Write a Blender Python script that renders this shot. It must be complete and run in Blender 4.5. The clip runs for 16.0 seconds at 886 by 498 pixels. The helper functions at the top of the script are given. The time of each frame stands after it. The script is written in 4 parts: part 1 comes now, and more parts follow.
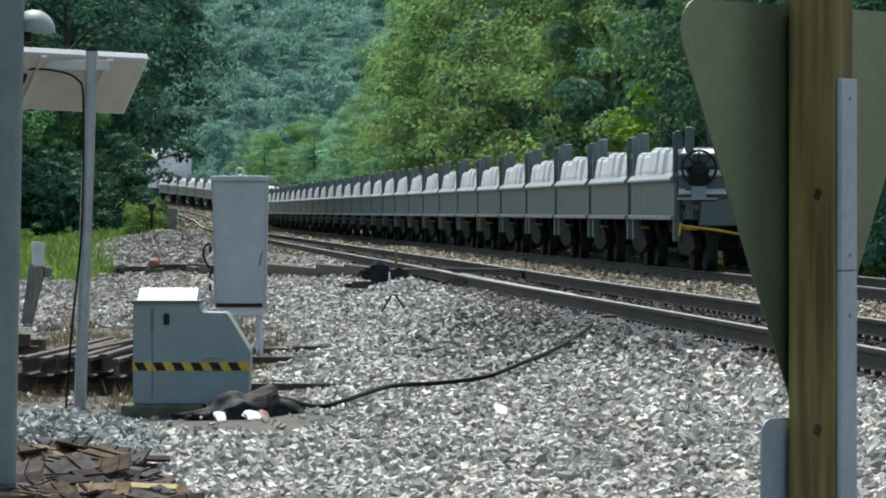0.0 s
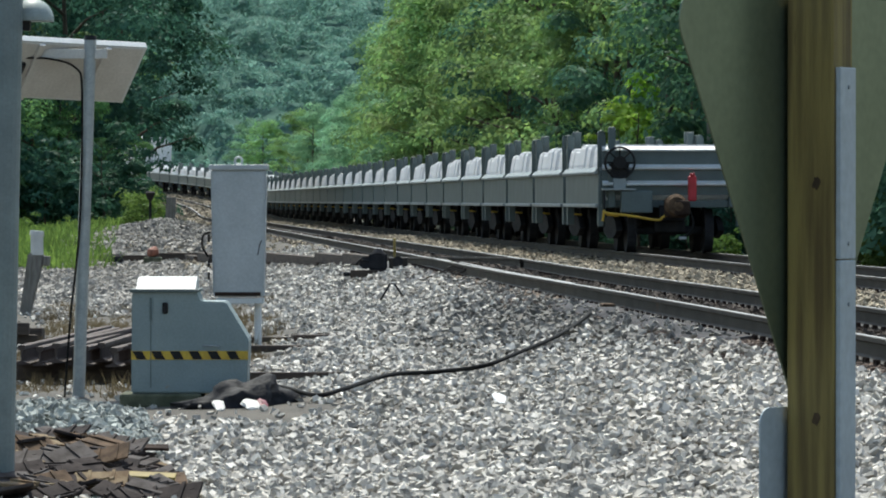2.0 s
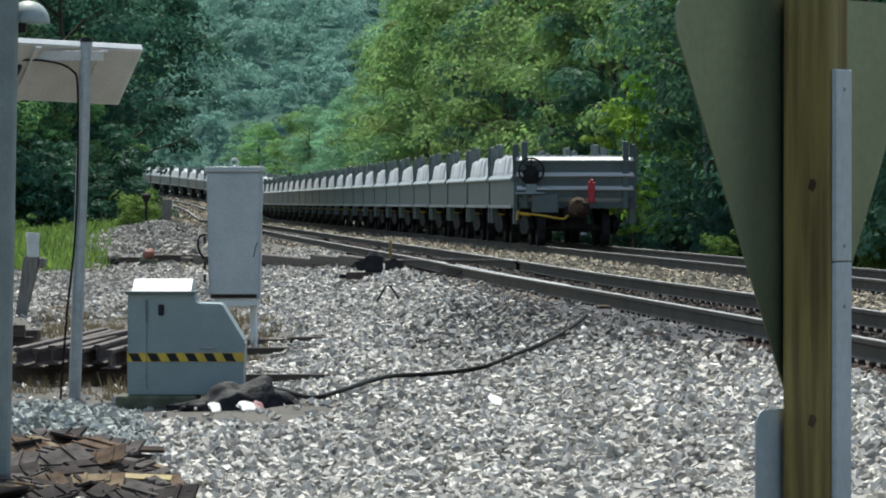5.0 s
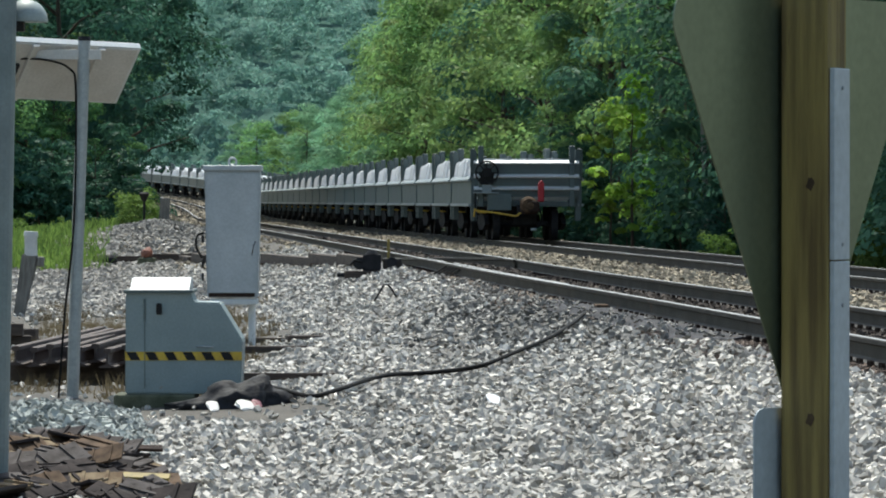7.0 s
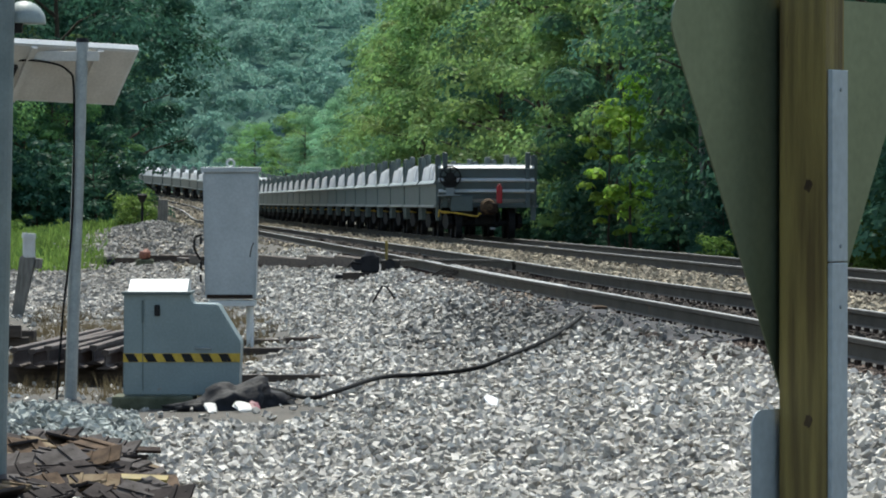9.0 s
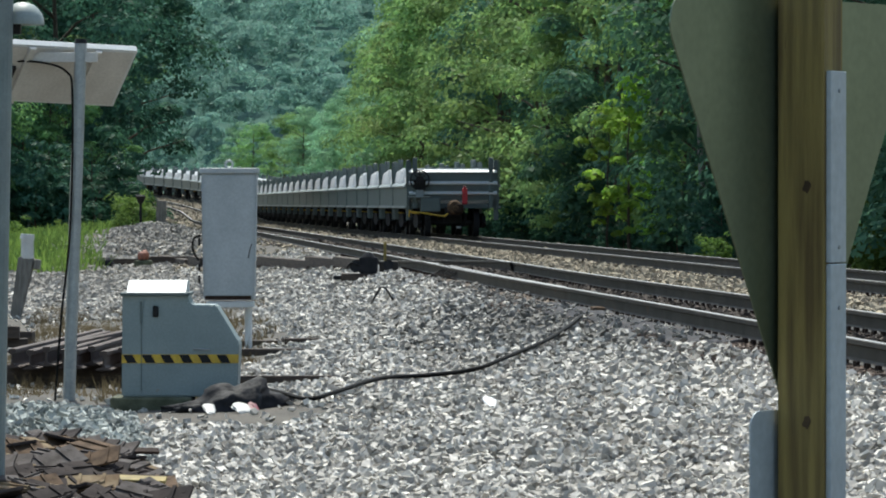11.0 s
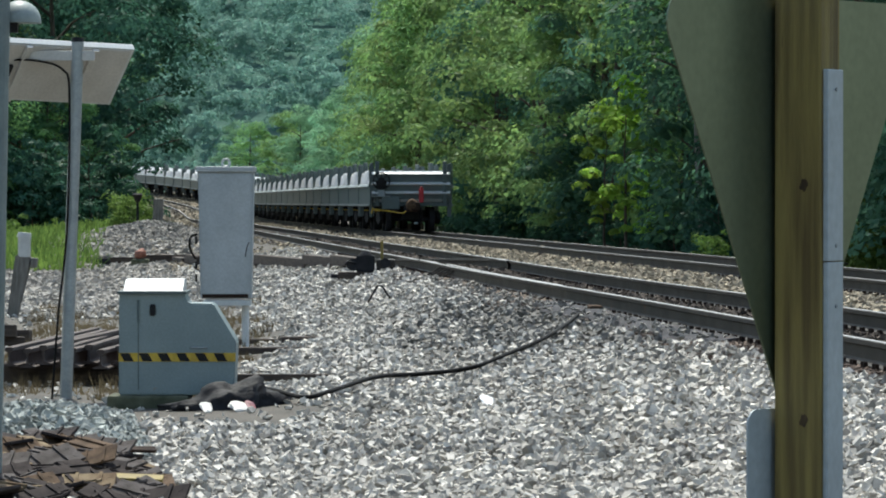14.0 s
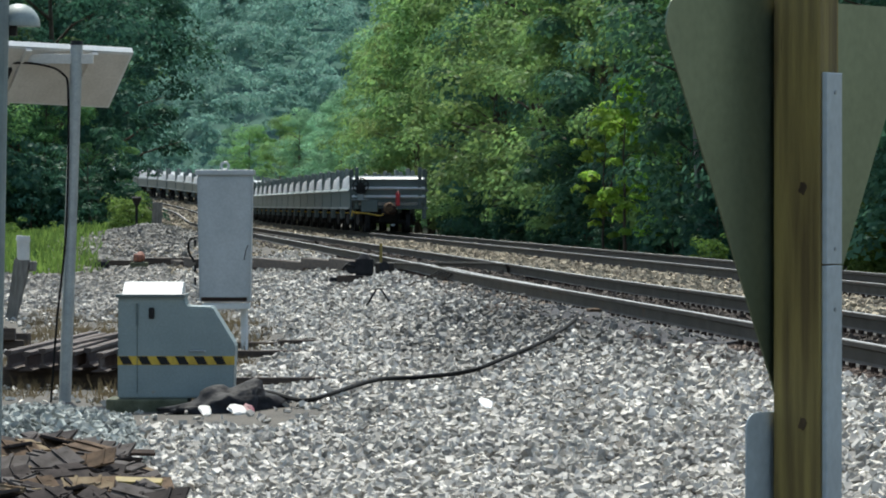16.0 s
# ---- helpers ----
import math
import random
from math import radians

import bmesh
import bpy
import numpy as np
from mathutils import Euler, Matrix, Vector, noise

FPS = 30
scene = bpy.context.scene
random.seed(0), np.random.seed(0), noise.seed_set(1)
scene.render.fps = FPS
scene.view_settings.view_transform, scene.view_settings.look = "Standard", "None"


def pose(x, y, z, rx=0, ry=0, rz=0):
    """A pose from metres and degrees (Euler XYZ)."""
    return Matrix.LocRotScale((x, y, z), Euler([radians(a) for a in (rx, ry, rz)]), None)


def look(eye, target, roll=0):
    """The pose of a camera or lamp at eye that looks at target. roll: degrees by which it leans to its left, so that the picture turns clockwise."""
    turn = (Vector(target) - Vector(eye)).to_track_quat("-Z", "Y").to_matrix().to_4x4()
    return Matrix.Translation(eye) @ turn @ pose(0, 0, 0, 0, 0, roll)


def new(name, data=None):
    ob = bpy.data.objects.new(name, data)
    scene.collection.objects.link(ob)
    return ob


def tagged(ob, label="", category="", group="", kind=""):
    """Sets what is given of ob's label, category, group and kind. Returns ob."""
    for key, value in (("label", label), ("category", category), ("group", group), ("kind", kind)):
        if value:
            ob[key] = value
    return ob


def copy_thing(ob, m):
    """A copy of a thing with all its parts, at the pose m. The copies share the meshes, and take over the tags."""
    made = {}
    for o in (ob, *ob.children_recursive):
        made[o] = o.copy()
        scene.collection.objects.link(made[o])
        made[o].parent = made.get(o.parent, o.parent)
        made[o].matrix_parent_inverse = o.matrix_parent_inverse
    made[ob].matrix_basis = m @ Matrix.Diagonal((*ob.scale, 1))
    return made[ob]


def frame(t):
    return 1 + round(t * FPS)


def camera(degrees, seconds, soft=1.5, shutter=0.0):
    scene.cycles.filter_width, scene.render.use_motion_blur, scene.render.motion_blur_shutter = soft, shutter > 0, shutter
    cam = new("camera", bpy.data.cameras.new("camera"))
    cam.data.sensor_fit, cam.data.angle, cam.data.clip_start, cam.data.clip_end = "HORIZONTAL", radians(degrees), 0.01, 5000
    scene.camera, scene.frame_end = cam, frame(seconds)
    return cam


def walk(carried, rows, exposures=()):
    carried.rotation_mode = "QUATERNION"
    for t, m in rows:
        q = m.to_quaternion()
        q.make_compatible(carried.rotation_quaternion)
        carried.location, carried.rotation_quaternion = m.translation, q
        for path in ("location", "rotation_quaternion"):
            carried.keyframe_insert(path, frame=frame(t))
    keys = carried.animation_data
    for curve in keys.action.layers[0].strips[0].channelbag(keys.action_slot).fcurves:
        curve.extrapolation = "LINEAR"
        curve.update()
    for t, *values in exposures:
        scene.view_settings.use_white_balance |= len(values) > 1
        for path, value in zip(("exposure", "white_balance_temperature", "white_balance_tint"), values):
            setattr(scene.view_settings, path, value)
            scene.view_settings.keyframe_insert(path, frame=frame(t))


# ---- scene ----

# ================= camera: stands still on one spot, turns a little =================
F = 8500.0                      # focal length in picture units (width 1568)
EYE = (0.0, 0.0, 1.70)
cam = camera(2 * math.degrees(math.atan(784 / F)), 16.0, soft=1.95)
SWAY = [(0.0, 13.1, 18.4), (0.5, 14.1, 13.7), (1.0, 14.2, 7.7), (1.5, 11.9, 1.6), (2.0, 10.7, -1.4), (2.5, 8.7, -2.6),
        (3.0, 8.0, -0.1), (3.5, 6.4, 1.6), (4.0, 5.3, 4.1), (5.25, 3.0, 1.4), (6.5, 0.7, -1.2), (7.0, 0.0, 0.0), (7.5, -0.4, 0.0),
        (8.0, -1.5, 1.0), (8.5, -1.8, 2.3), (9.0, -3.4, 2.9), (10.25, -5.3, 4.2), (11.5, -6.9, 4.9), (12.0, -7.6, 4.7), (12.5, -7.9, 4.3),
        (13.0, -9.6, 2.5), (13.5, -9.6, 2.3), (14.0, -11.5, 2.0), (14.5, -11.9, 2.0), (15.0, -12.2, 3.2), (15.5, -12.4, 4.5),
        (16.0, -13.4, 7.7)]
walk(cam, [(t, pose(*EYE, 90 + math.degrees((-85 + dy) / F), 0, math.degrees(dx / F))) for t, dx, dy in SWAY],
     exposures=[(0.0, 0.24, 6360, 4.5), (16.0, 0.24, 6360, 4.5)])

# ================= light =================
SUN_AZ, SUN_EL = radians(-6), radians(61)      # azimuth from straight ahead (+y), towards the left
world = bpy.data.worlds.new("sky")
scene.world = world
world.use_nodes = True
wn = world.node_tree.nodes
sky = wn.new("ShaderNodeTexSky")
sky.sky_type = "NISHITA"
sky.sun_disc = False
sky.sun_elevation, sky.sun_rotation = SUN_EL, SUN_AZ
sky.air_density, sky.dust_density = 1.4, 2.5
world.node_tree.links.new(sky.outputs[0], wn["Background"].inputs[0])
wn["Background"].inputs[1].default_value = 0.135
sun = new("sun", bpy.data.lights.new("sun", "SUN"))
sun.data.energy, sun.data.angle, sun.data.color = 4.5, radians(0.6), (1.0, 0.96, 0.88)
sun_dir = Vector((math.sin(SUN_AZ) * math.cos(SUN_EL), math.cos(SUN_AZ) * math.cos(SUN_EL), math.sin(SUN_EL)))
sun.matrix_world = look(sun_dir * 50, (0, 0, 0))

# ================= materials =================
def mat(name, col, col2=None, rough=0.6, metal=0.0, scale=8.0, fine=60.0, bump=0.2, spots=None, spot_amount=0.0, island=0.0, stretch=(1, 1, 1), spec=0.5):
    """Two scales of colour variation, fine relief, and spots (rust, dirt) of a colour of their own."""
    m = bpy.data.materials.new(name)
    m.use_nodes = True
    nt = m.node_tree
    N, L = nt.nodes, nt.links
    b = N["Principled BSDF"]
    b.inputs["Roughness"].default_value, b.inputs["Metallic"].default_value = rough, metal
    b.inputs["Specular IOR Level"].default_value = spec
    tc = N.new("ShaderNodeTexCoord")
    mp = N.new("ShaderNodeMapping")
    mp.inputs["Scale"].default_value = stretch
    L.new(tc.outputs["Object"], mp.inputs[0])
    n1, n2 = N.new("ShaderNodeTexNoise"), N.new("ShaderNodeTexNoise")
    n1.inputs["Scale"].default_value, n1.inputs["Detail"].default_value = scale, 5
    n2.inputs["Scale"].default_value, n2.inputs["Detail"].default_value = fine, 4
    L.new(mp.outputs[0], n1.inputs[0]), L.new(mp.outputs[0], n2.inputs[0])
    col2 = col2 or [c * 0.72 for c in col]
    r = N.new("ShaderNodeValToRGB")
    r.color_ramp.elements[0].position, r.color_ramp.elements[1].position = 0.36, 0.64
    r.color_ramp.elements[0].color, r.color_ramp.elements[1].color = (*col2, 1), (*col, 1)
    L.new(n1.outputs[0], r.inputs[0])
    fm = N.new("ShaderNodeMix")
    fm.data_type, fm.blend_type = "RGBA", "MULTIPLY"
    fm.inputs[0].default_value = 0.35
    L.new(r.outputs[0], fm.inputs[6]), L.new(n2.outputs[0], fm.inputs[7])
    out = fm.outputs[2]
    if island:
        g = N.new("ShaderNodeNewGeometry")
        hs = N.new("ShaderNodeHueSaturation")
        mr = N.new("ShaderNodeMapRange")
        mr.inputs[3].default_value, mr.inputs[4].default_value = 1 - island, 1 + island
        L.new(g.outputs["Random Per Island"], mr.inputs[0]), L.new(mr.outputs[0], hs.inputs["Value"])
        L.new(out, hs.inputs["Color"])
        out = hs.outputs[0]
    if spots:
        n3 = N.new("ShaderNodeTexNoise")
        n3.inputs["Scale"].default_value, n3.inputs["Detail"].default_value, n3.inputs["Roughness"].default_value = scale * 1.7, 8, 0.65
        L.new(mp.outputs[0], n3.inputs[0])
        r3 = N.new("ShaderNodeValToRGB")
        r3.color_ramp.elements[0].position, r3.color_ramp.elements[1].position = 0.68 - spot_amount * 0.35, 0.74 - spot_amount * 0.3
        L.new(n3.outputs[0], r3.inputs[0])
        sm = N.new("ShaderNodeMix")
        sm.data_type = "RGBA"
        L.new(r3.outputs[0], sm.inputs[0]), L.new(out, sm.inputs[6])
        sm.inputs[7].default_value = (*spots, 1)
        out = sm.outputs[2]
    L.new(out, b.inputs["Base Color"])
    bp = N.new("ShaderNodeBump")
    bp.inputs["Strength"].default_value, bp.inputs["Distance"].default_value = bump, 0.01
    L.new(n2.outputs[0], bp.inputs["Height"]), L.new(bp.outputs[0], b.inputs["Normal"])
    return m


def leaf_mat(name, col, col2, trans=0.35, patch=(0.62, 1.4), patch_scale=0.55):
    m = bpy.data.materials.new(name)
    m.use_nodes = True
    N, L = m.node_tree.nodes, m.node_tree.links
    N.remove(N["Principled BSDF"])
    g = N.new("ShaderNodeNewGeometry")
    oi = N.new("ShaderNodeObjectInfo")
    r = N.new("ShaderNodeValToRGB")
    r.color_ramp.elements[0].color, r.color_ramp.elements[1].color = (*col2, 1), (*col, 1)
    L.new(g.outputs["Random Per Island"], r.inputs[0])
    hs = N.new("ShaderNodeHueSaturation")
    mr, mh = N.new("ShaderNodeMapRange"), N.new("ShaderNodeMapRange")
    mr.inputs[3].default_value, mr.inputs[4].default_value = 0.8, 1.25
    mh.inputs[3].default_value, mh.inputs[4].default_value = 0.485, 0.52
    L.new(oi.outputs["Random"], mr.inputs[0]), L.new(oi.outputs["Random"], mh.inputs[0])
    tc, nz, mv, mu = N.new("ShaderNodeTexCoord"), N.new("ShaderNodeTexNoise"), N.new("ShaderNodeMapRange"), N.new("ShaderNodeMath")
    nz.inputs["Scale"].default_value, nz.inputs["Detail"].default_value = patch_scale, 2
    mv.inputs[1].default_value, mv.inputs[2].default_value, mv.inputs[3].default_value, mv.inputs[4].default_value = 0.32, 0.68, *patch
    mu.operation = "MULTIPLY"
    L.new(tc.outputs["Object"], nz.inputs[0]), L.new(nz.outputs[0], mv.inputs[0]), L.new(mv.outputs[0], mu.inputs[0]), L.new(mr.outputs[0], mu.inputs[1])
    L.new(mu.outputs[0], hs.inputs["Value"]), L.new(mh.outputs[0], hs.inputs["Hue"]), L.new(r.outputs[0], hs.inputs["Color"])
    d = N.new("ShaderNodeBsdfDiffuse")
    t = N.new("ShaderNodeBsdfTranslucent")
    mx = N.new("ShaderNodeMixShader")
    gl = N.new("ShaderNodeBsdfGlossy")
    gl.inputs["Roughness"].default_value = 0.45
    m2 = N.new("ShaderNodeMixShader")
    m2.inputs[0].default_value = 0.012
    mx.inputs[0].default_value = trans
    L.new(hs.outputs[0], d.inputs[0]), L.new(hs.outputs[0], t.inputs[0])
    L.new(d.outputs[0], mx.inputs[1]), L.new(t.outputs[0], mx.inputs[2])
    L.new(mx.outputs[0], m2.inputs[1]), L.new(gl.outputs[0], m2.inputs[2])
    L.new(m2.outputs[0], N["Material Output"].inputs[0])
    return m


M_GROUND = mat("ballast_ground", (0.115, 0.102, 0.083), (0.06, 0.055, 0.046), 0.9, scale=0.9, fine=28, bump=0.9)
M_STONE = mat("ballast_stone", (0.745, 0.70, 0.63), (0.49, 0.457, 0.405), 0.9, scale=1.3, fine=40, bump=0.5, island=0.52, spec=0.2)
M_STONE_YARD = mat("yard_stone", (0.47, 0.44, 0.395), (0.28, 0.26, 0.23), 0.9, scale=0.7, fine=40, bump=0.5, island=0.45, spec=0.2)
M_STONE_TAN = mat("tan_stone", (0.44, 0.375, 0.27), (0.31, 0.255, 0.18), 0.9, scale=1.3, fine=40, bump=0.5, island=0.4)
M_STONE_BLUE = mat("blue_stone", (0.44, 0.46, 0.43), (0.25, 0.27, 0.255), 0.85, scale=3, fine=40, bump=0.5, island=0.5, spec=0.2)
M_STONE_OIL = mat("oily_stone", (0.30, 0.285, 0.255), (0.155, 0.147, 0.132), 0.8, scale=1.3, fine=40, bump=0.5, island=0.5)
M_STONE_BED = mat("bed_stone", (0.15, 0.125, 0.105), (0.075, 0.062, 0.053), 0.9, scale=1.3, fine=40, bump=0.5, island=0.4, spec=0.15)
M_STONE_BROWN = mat("brown_stone", (0.22, 0.165, 0.13), (0.13, 0.09, 0.07), 0.9, scale=1.3, fine=40, bump=0.5, island=0.4)
M_RAIL = mat("rail_steel", (0.062, 0.057, 0.051), (0.038, 0.034, 0.031), 0.7, 0.1, scale=2, fine=80, bump=0.3, spots=(0.09, 0.05, 0.03), spot_amount=0.2, spec=0.2)
M_HEAD = mat("rail_head", (0.38, 0.38, 0.38), (0.26, 0.26, 0.26), 0.4, 1.0, scale=6, fine=90, bump=0.05)
M_RUST = mat("rusty_steel", (0.062, 0.042, 0.033), (0.03, 0.021, 0.018), 0.85, scale=6, fine=70, bump=0.4, spec=0.12)
M_RUSTLIGHT = mat("worn_rust_plate", (0.15, 0.10, 0.065), (0.075, 0.05, 0.033), 0.85, scale=9, fine=70, bump=0.4, spec=0.12)
M_TIE = mat("tie_timber", (0.105, 0.08, 0.064), (0.052, 0.04, 0.034), 0.9, scale=6, fine=50, bump=0.5, stretch=(0.3, 3, 3))
M_CAR = mat("car_grey_paint", (0.125, 0.168, 0.172), (0.095, 0.13, 0.133), 0.55, scale=1.6, fine=30, bump=0.05, spots=(0.13, 0.12, 0.11), spot_amount=0.08)
M_CARLIGHT = mat("car_lit_ledge_paint", (0.36, 0.405, 0.415), (0.26, 0.30, 0.31), 0.5, scale=2, fine=40, bump=0.05)
M_LOAD = mat("white_load", (0.90, 0.91, 0.92), (0.82, 0.84, 0.86), 0.6, scale=3, fine=30, bump=0.1)
M_UNDER = mat("underframe_black", (0.046, 0.047, 0.052), (0.026, 0.027, 0.031), 0.85, scale=4, fine=40, bump=0.2, spec=0.1)
M_BLACK = mat("black_paint", (0.016, 0.016, 0.018), (0.01, 0.01, 0.012), 0.55, scale=6, fine=60, bump=0.1, spec=0.25)
M_STRIP = mat("strip_grey_white", (0.50, 0.57, 0.61), (0.43, 0.49, 0.53), 0.45, scale=6, fine=60, bump=0.03)
M_KNOT = mat("dark_knot", (0.10, 0.062, 0.025), (0.055, 0.034, 0.014), 0.8, scale=40, fine=90, bump=0.2)
M_OLDRAIL = mat("old_rail_rust", (0.12, 0.09, 0.08), (0.062, 0.045, 0.038), 0.8, scale=2, fine=60, bump=0.3)
M_DARKRED = mat("dark_red_print", (0.22, 0.02, 0.045), (0.14, 0.015, 0.03), 0.5, scale=9, fine=60, bump=0.05)
M_OCHRE = mat("dull_ochre_paint", (0.36, 0.27, 0.07), (0.24, 0.18, 0.05), 0.7, scale=8, fine=60, bump=0.1)
M_ORANGE = mat("faded_orange", (0.42, 0.17, 0.11), (0.26, 0.10, 0.07), 0.7, scale=6, fine=60, bump=0.05)
M_MATTING = mat("greasy_track_mat", (0.062, 0.062, 0.07), (0.022, 0.022, 0.025), 0.75, scale=3.5, fine=30, bump=0.9, spots=(0.075, 0.05, 0.04), spot_amount=0.35, spec=0.15)
M_HILL = mat("hill_haze_green", (0.10, 0.175, 0.145), (0.075, 0.14, 0.115), 0.95, scale=0.12, fine=1.5, bump=0.5, spec=0.0)
M_RED = mat("red_paint", (0.55, 0.03, 0.05), (0.42, 0.02, 0.03), 0.45, scale=6, fine=60, bump=0.05)
M_YELLOW = mat("yellow_paint", (0.70, 0.48, 0.05), (0.55, 0.36, 0.04), 0.5, scale=8, fine=60, bump=0.05)
M_BOXPAINT = mat("pale_grey_green_paint", (0.27, 0.34, 0.355), (0.235, 0.30, 0.315), 0.45, scale=3, fine=50, bump=0.04, spots=(0.25, 0.22, 0.19), spot_amount=0.02)
M_PLATETAN = mat("tan_rusted_plate", (0.28, 0.215, 0.135), (0.15, 0.10, 0.06), 0.85, scale=9, fine=70, bump=0.3, spec=0.12)
M_PLATEDARK = mat("dark_rusted_plate", (0.062, 0.05, 0.047), (0.03, 0.025, 0.025), 0.85, scale=9, fine=70, bump=0.3, spec=0.1)
M_PLATEGREY = mat("grey_worn_plate", (0.12, 0.105, 0.10), (0.06, 0.05, 0.046), 0.8, scale=9, fine=70, bump=0.3, spec=0.12)
M_DIRT = mat("packed_tan_dirt", (0.22, 0.175, 0.135), (0.10, 0.078, 0.062), 0.95, scale=5, fine=40, bump=1.0, spots=(0.05, 0.042, 0.038), spot_amount=0.35, spec=0.15)
M_HOOD = mat("dull_grey_plastic", (0.34, 0.40, 0.39), (0.28, 0.33, 0.325), 0.5, scale=5, fine=60, bump=0.03)
M_LID = mat("white_lid_paint", (0.80, 0.82, 0.82), (0.70, 0.73, 0.73), 0.4, scale=3, fine=50, bump=0.03)
M_CABINET = mat("cabinet_grey_white_paint", (0.58, 0.62, 0.64), (0.50, 0.54, 0.56), 0.45, scale=2.2, fine=40, bump=0.04, spots=(0.20, 0.17, 0.15), spot_amount=0.02)
M_GALV = mat("galvanised_steel", (0.45, 0.49, 0.52), (0.36, 0.40, 0.43), 0.42, 0.6, scale=8, fine=50, bump=0.05)
M_ALU = mat("sign_back_aluminium", (0.235, 0.285, 0.195), (0.20, 0.245, 0.165), 0.33, 0.65, scale=5, fine=60, bump=0.02)
M_MAST = mat("mast_grey_paint", (0.20, 0.255, 0.265), (0.16, 0.205, 0.215), 0.5, scale=5, fine=50, bump=0.05, spots=(0.2, 0.18, 0.14), spot_amount=0.03)
M_PANEL = mat("panel_backsheet", (0.72, 0.70, 0.66), (0.64, 0.62, 0.58), 0.6, scale=3, fine=40, bump=0.03)
M_CELL = mat("solar_cells", (0.02, 0.03, 0.07), (0.015, 0.02, 0.05), 0.15, scale=8, fine=40, bump=0.02)
M_WOOD = mat("treated_pine", (0.345, 0.265, 0.08), (0.15, 0.105, 0.034), 0.75, scale=3, fine=60, bump=0.35, stretch=(16, 16, 0.7), spots=(0.10, 0.06, 0.03), spot_amount=0.02)
M_GREYWOOD = mat("weathered_wood", (0.30, 0.28, 0.25), (0.18, 0.17, 0.15), 0.9, scale=6, fine=50, bump=0.4, stretch=(4, 4, 0.6))
M_PVC = mat("white_plastic", (0.80, 0.80, 0.78), (0.70, 0.70, 0.68), 0.4, scale=6, fine=60, bump=0.02)
M_CONC = mat("old_concrete", (0.15, 0.155, 0.10), (0.07, 0.08, 0.045), 0.9, scale=6, fine=50, bump=0.5)
M_RUBBER = mat("black_rubber", (0.012, 0.012, 0.012), (0.008, 0.008, 0.008), 0.75, scale=8, fine=80, bump=0.1, spec=0.15)
M_PLASTIC = mat("grey_black_sheet", (0.034, 0.034, 0.039), (0.014, 0.014, 0.016), 0.7, scale=9, fine=30, bump=0.8, spec=0.2)
M_BARK = mat("bark", (0.13, 0.10, 0.075), (0.06, 0.048, 0.038), 0.9, scale=3, fine=25, bump=0.8, stretch=(3, 3, 0.6))
M_BARKPALE = mat("pale_bark", (0.34, 0.33, 0.31), (0.20, 0.19, 0.18), 0.9, scale=3, fine=25, bump=0.6, stretch=(3, 3, 0.6))
M_SOIL = mat("forest_soil", (0.10, 0.085, 0.05), (0.05, 0.055, 0.03), 0.95, scale=0.6, fine=10, bump=0.6)
M_LEAF = leaf_mat("leaf_green", (0.235, 0.365, 0.115), (0.16, 0.29, 0.115), 0.5)
M_LEAFDARK = leaf_mat("leaf_shade_green", (0.052, 0.13, 0.075), (0.036, 0.094, 0.062), 0.4)
M_LEAFFAR = leaf_mat("leaf_haze_blue", (0.215, 0.385, 0.325), (0.195, 0.355, 0.305), 0.55, (0.86, 1.14), 0.12)
M_LEAFMID = leaf_mat("leaf_haze_green", (0.225, 0.405, 0.225), (0.185, 0.36, 0.215), 0.52)
M_LEAFDEEP = leaf_mat("leaf_part_shade_green", (0.09, 0.19, 0.10), (0.062, 0.15, 0.10), 0.46)
M_LEAFPALE = leaf_mat("leaf_silver_green", (0.30, 0.40, 0.16), (0.15, 0.26, 0.07), 0.45)
M_LEAFBRIGHT = leaf_mat("leaf_sunlit_yellow", (0.34, 0.50, 0.07), (0.20, 0.36, 0.06), 0.5)
M_LEAFSIDE = leaf_mat("leaf_lit_patch_green", (0.15, 0.26, 0.08), (0.085, 0.17, 0.075), 0.46)
M_DRY = leaf_mat("dry_weed", (0.22, 0.18, 0.10), (0.12, 0.095, 0.055), 0.3)
M_GRASS = leaf_mat("grass_blades", (0.18, 0.26, 0.06), (0.10, 0.165, 0.04), 0.45)


# ================= mesh helpers =================
def part(name, bm, material, parent=None, label=""):
    me = bpy.data.meshes.new(name)
    bm.to_mesh(me)
    bm.free()
    me.materials.append(material)
    ob = new(name, me)
    if parent:
        ob.parent = parent
    if label:
        ob["label"] = label
    return ob


def share(name, source, m, parent):
    ob = new(name, source.data)
    ob.parent = parent
    ob.matrix_basis = m
    return ob


def empty(name, m, label, category, group="", kind=""):
    ob = new(name)
    ob.matrix_basis = m
    ob.empty_display_size = 0.1
    return tagged(ob, label, category, group, kind)


def bm_box(bm, x0, x1, y0, y1, z0, z1, bevel=0.0):
    r = bmesh.ops.create_cube(bm, size=1, matrix=Matrix.Translation(((x0 + x1) / 2, (y0 + y1) / 2, (z0 + z1) / 2)) @ Matrix.Diagonal((x1 - x0, y1 - y0, z1 - z0, 1)))
    if bevel:
        es = list({e for v in r["verts"] for e in v.link_edges})
        bmesh.ops.bevel(bm, geom=es, offset=bevel, segments=2, affect="EDGES", profile=0.5)
    return bm


def box(x0, x1, y0, y1, z0, z1, bevel=0.0):
    return bm_box(bmesh.new(), x0, x1, y0, y1, z0, z1, bevel)


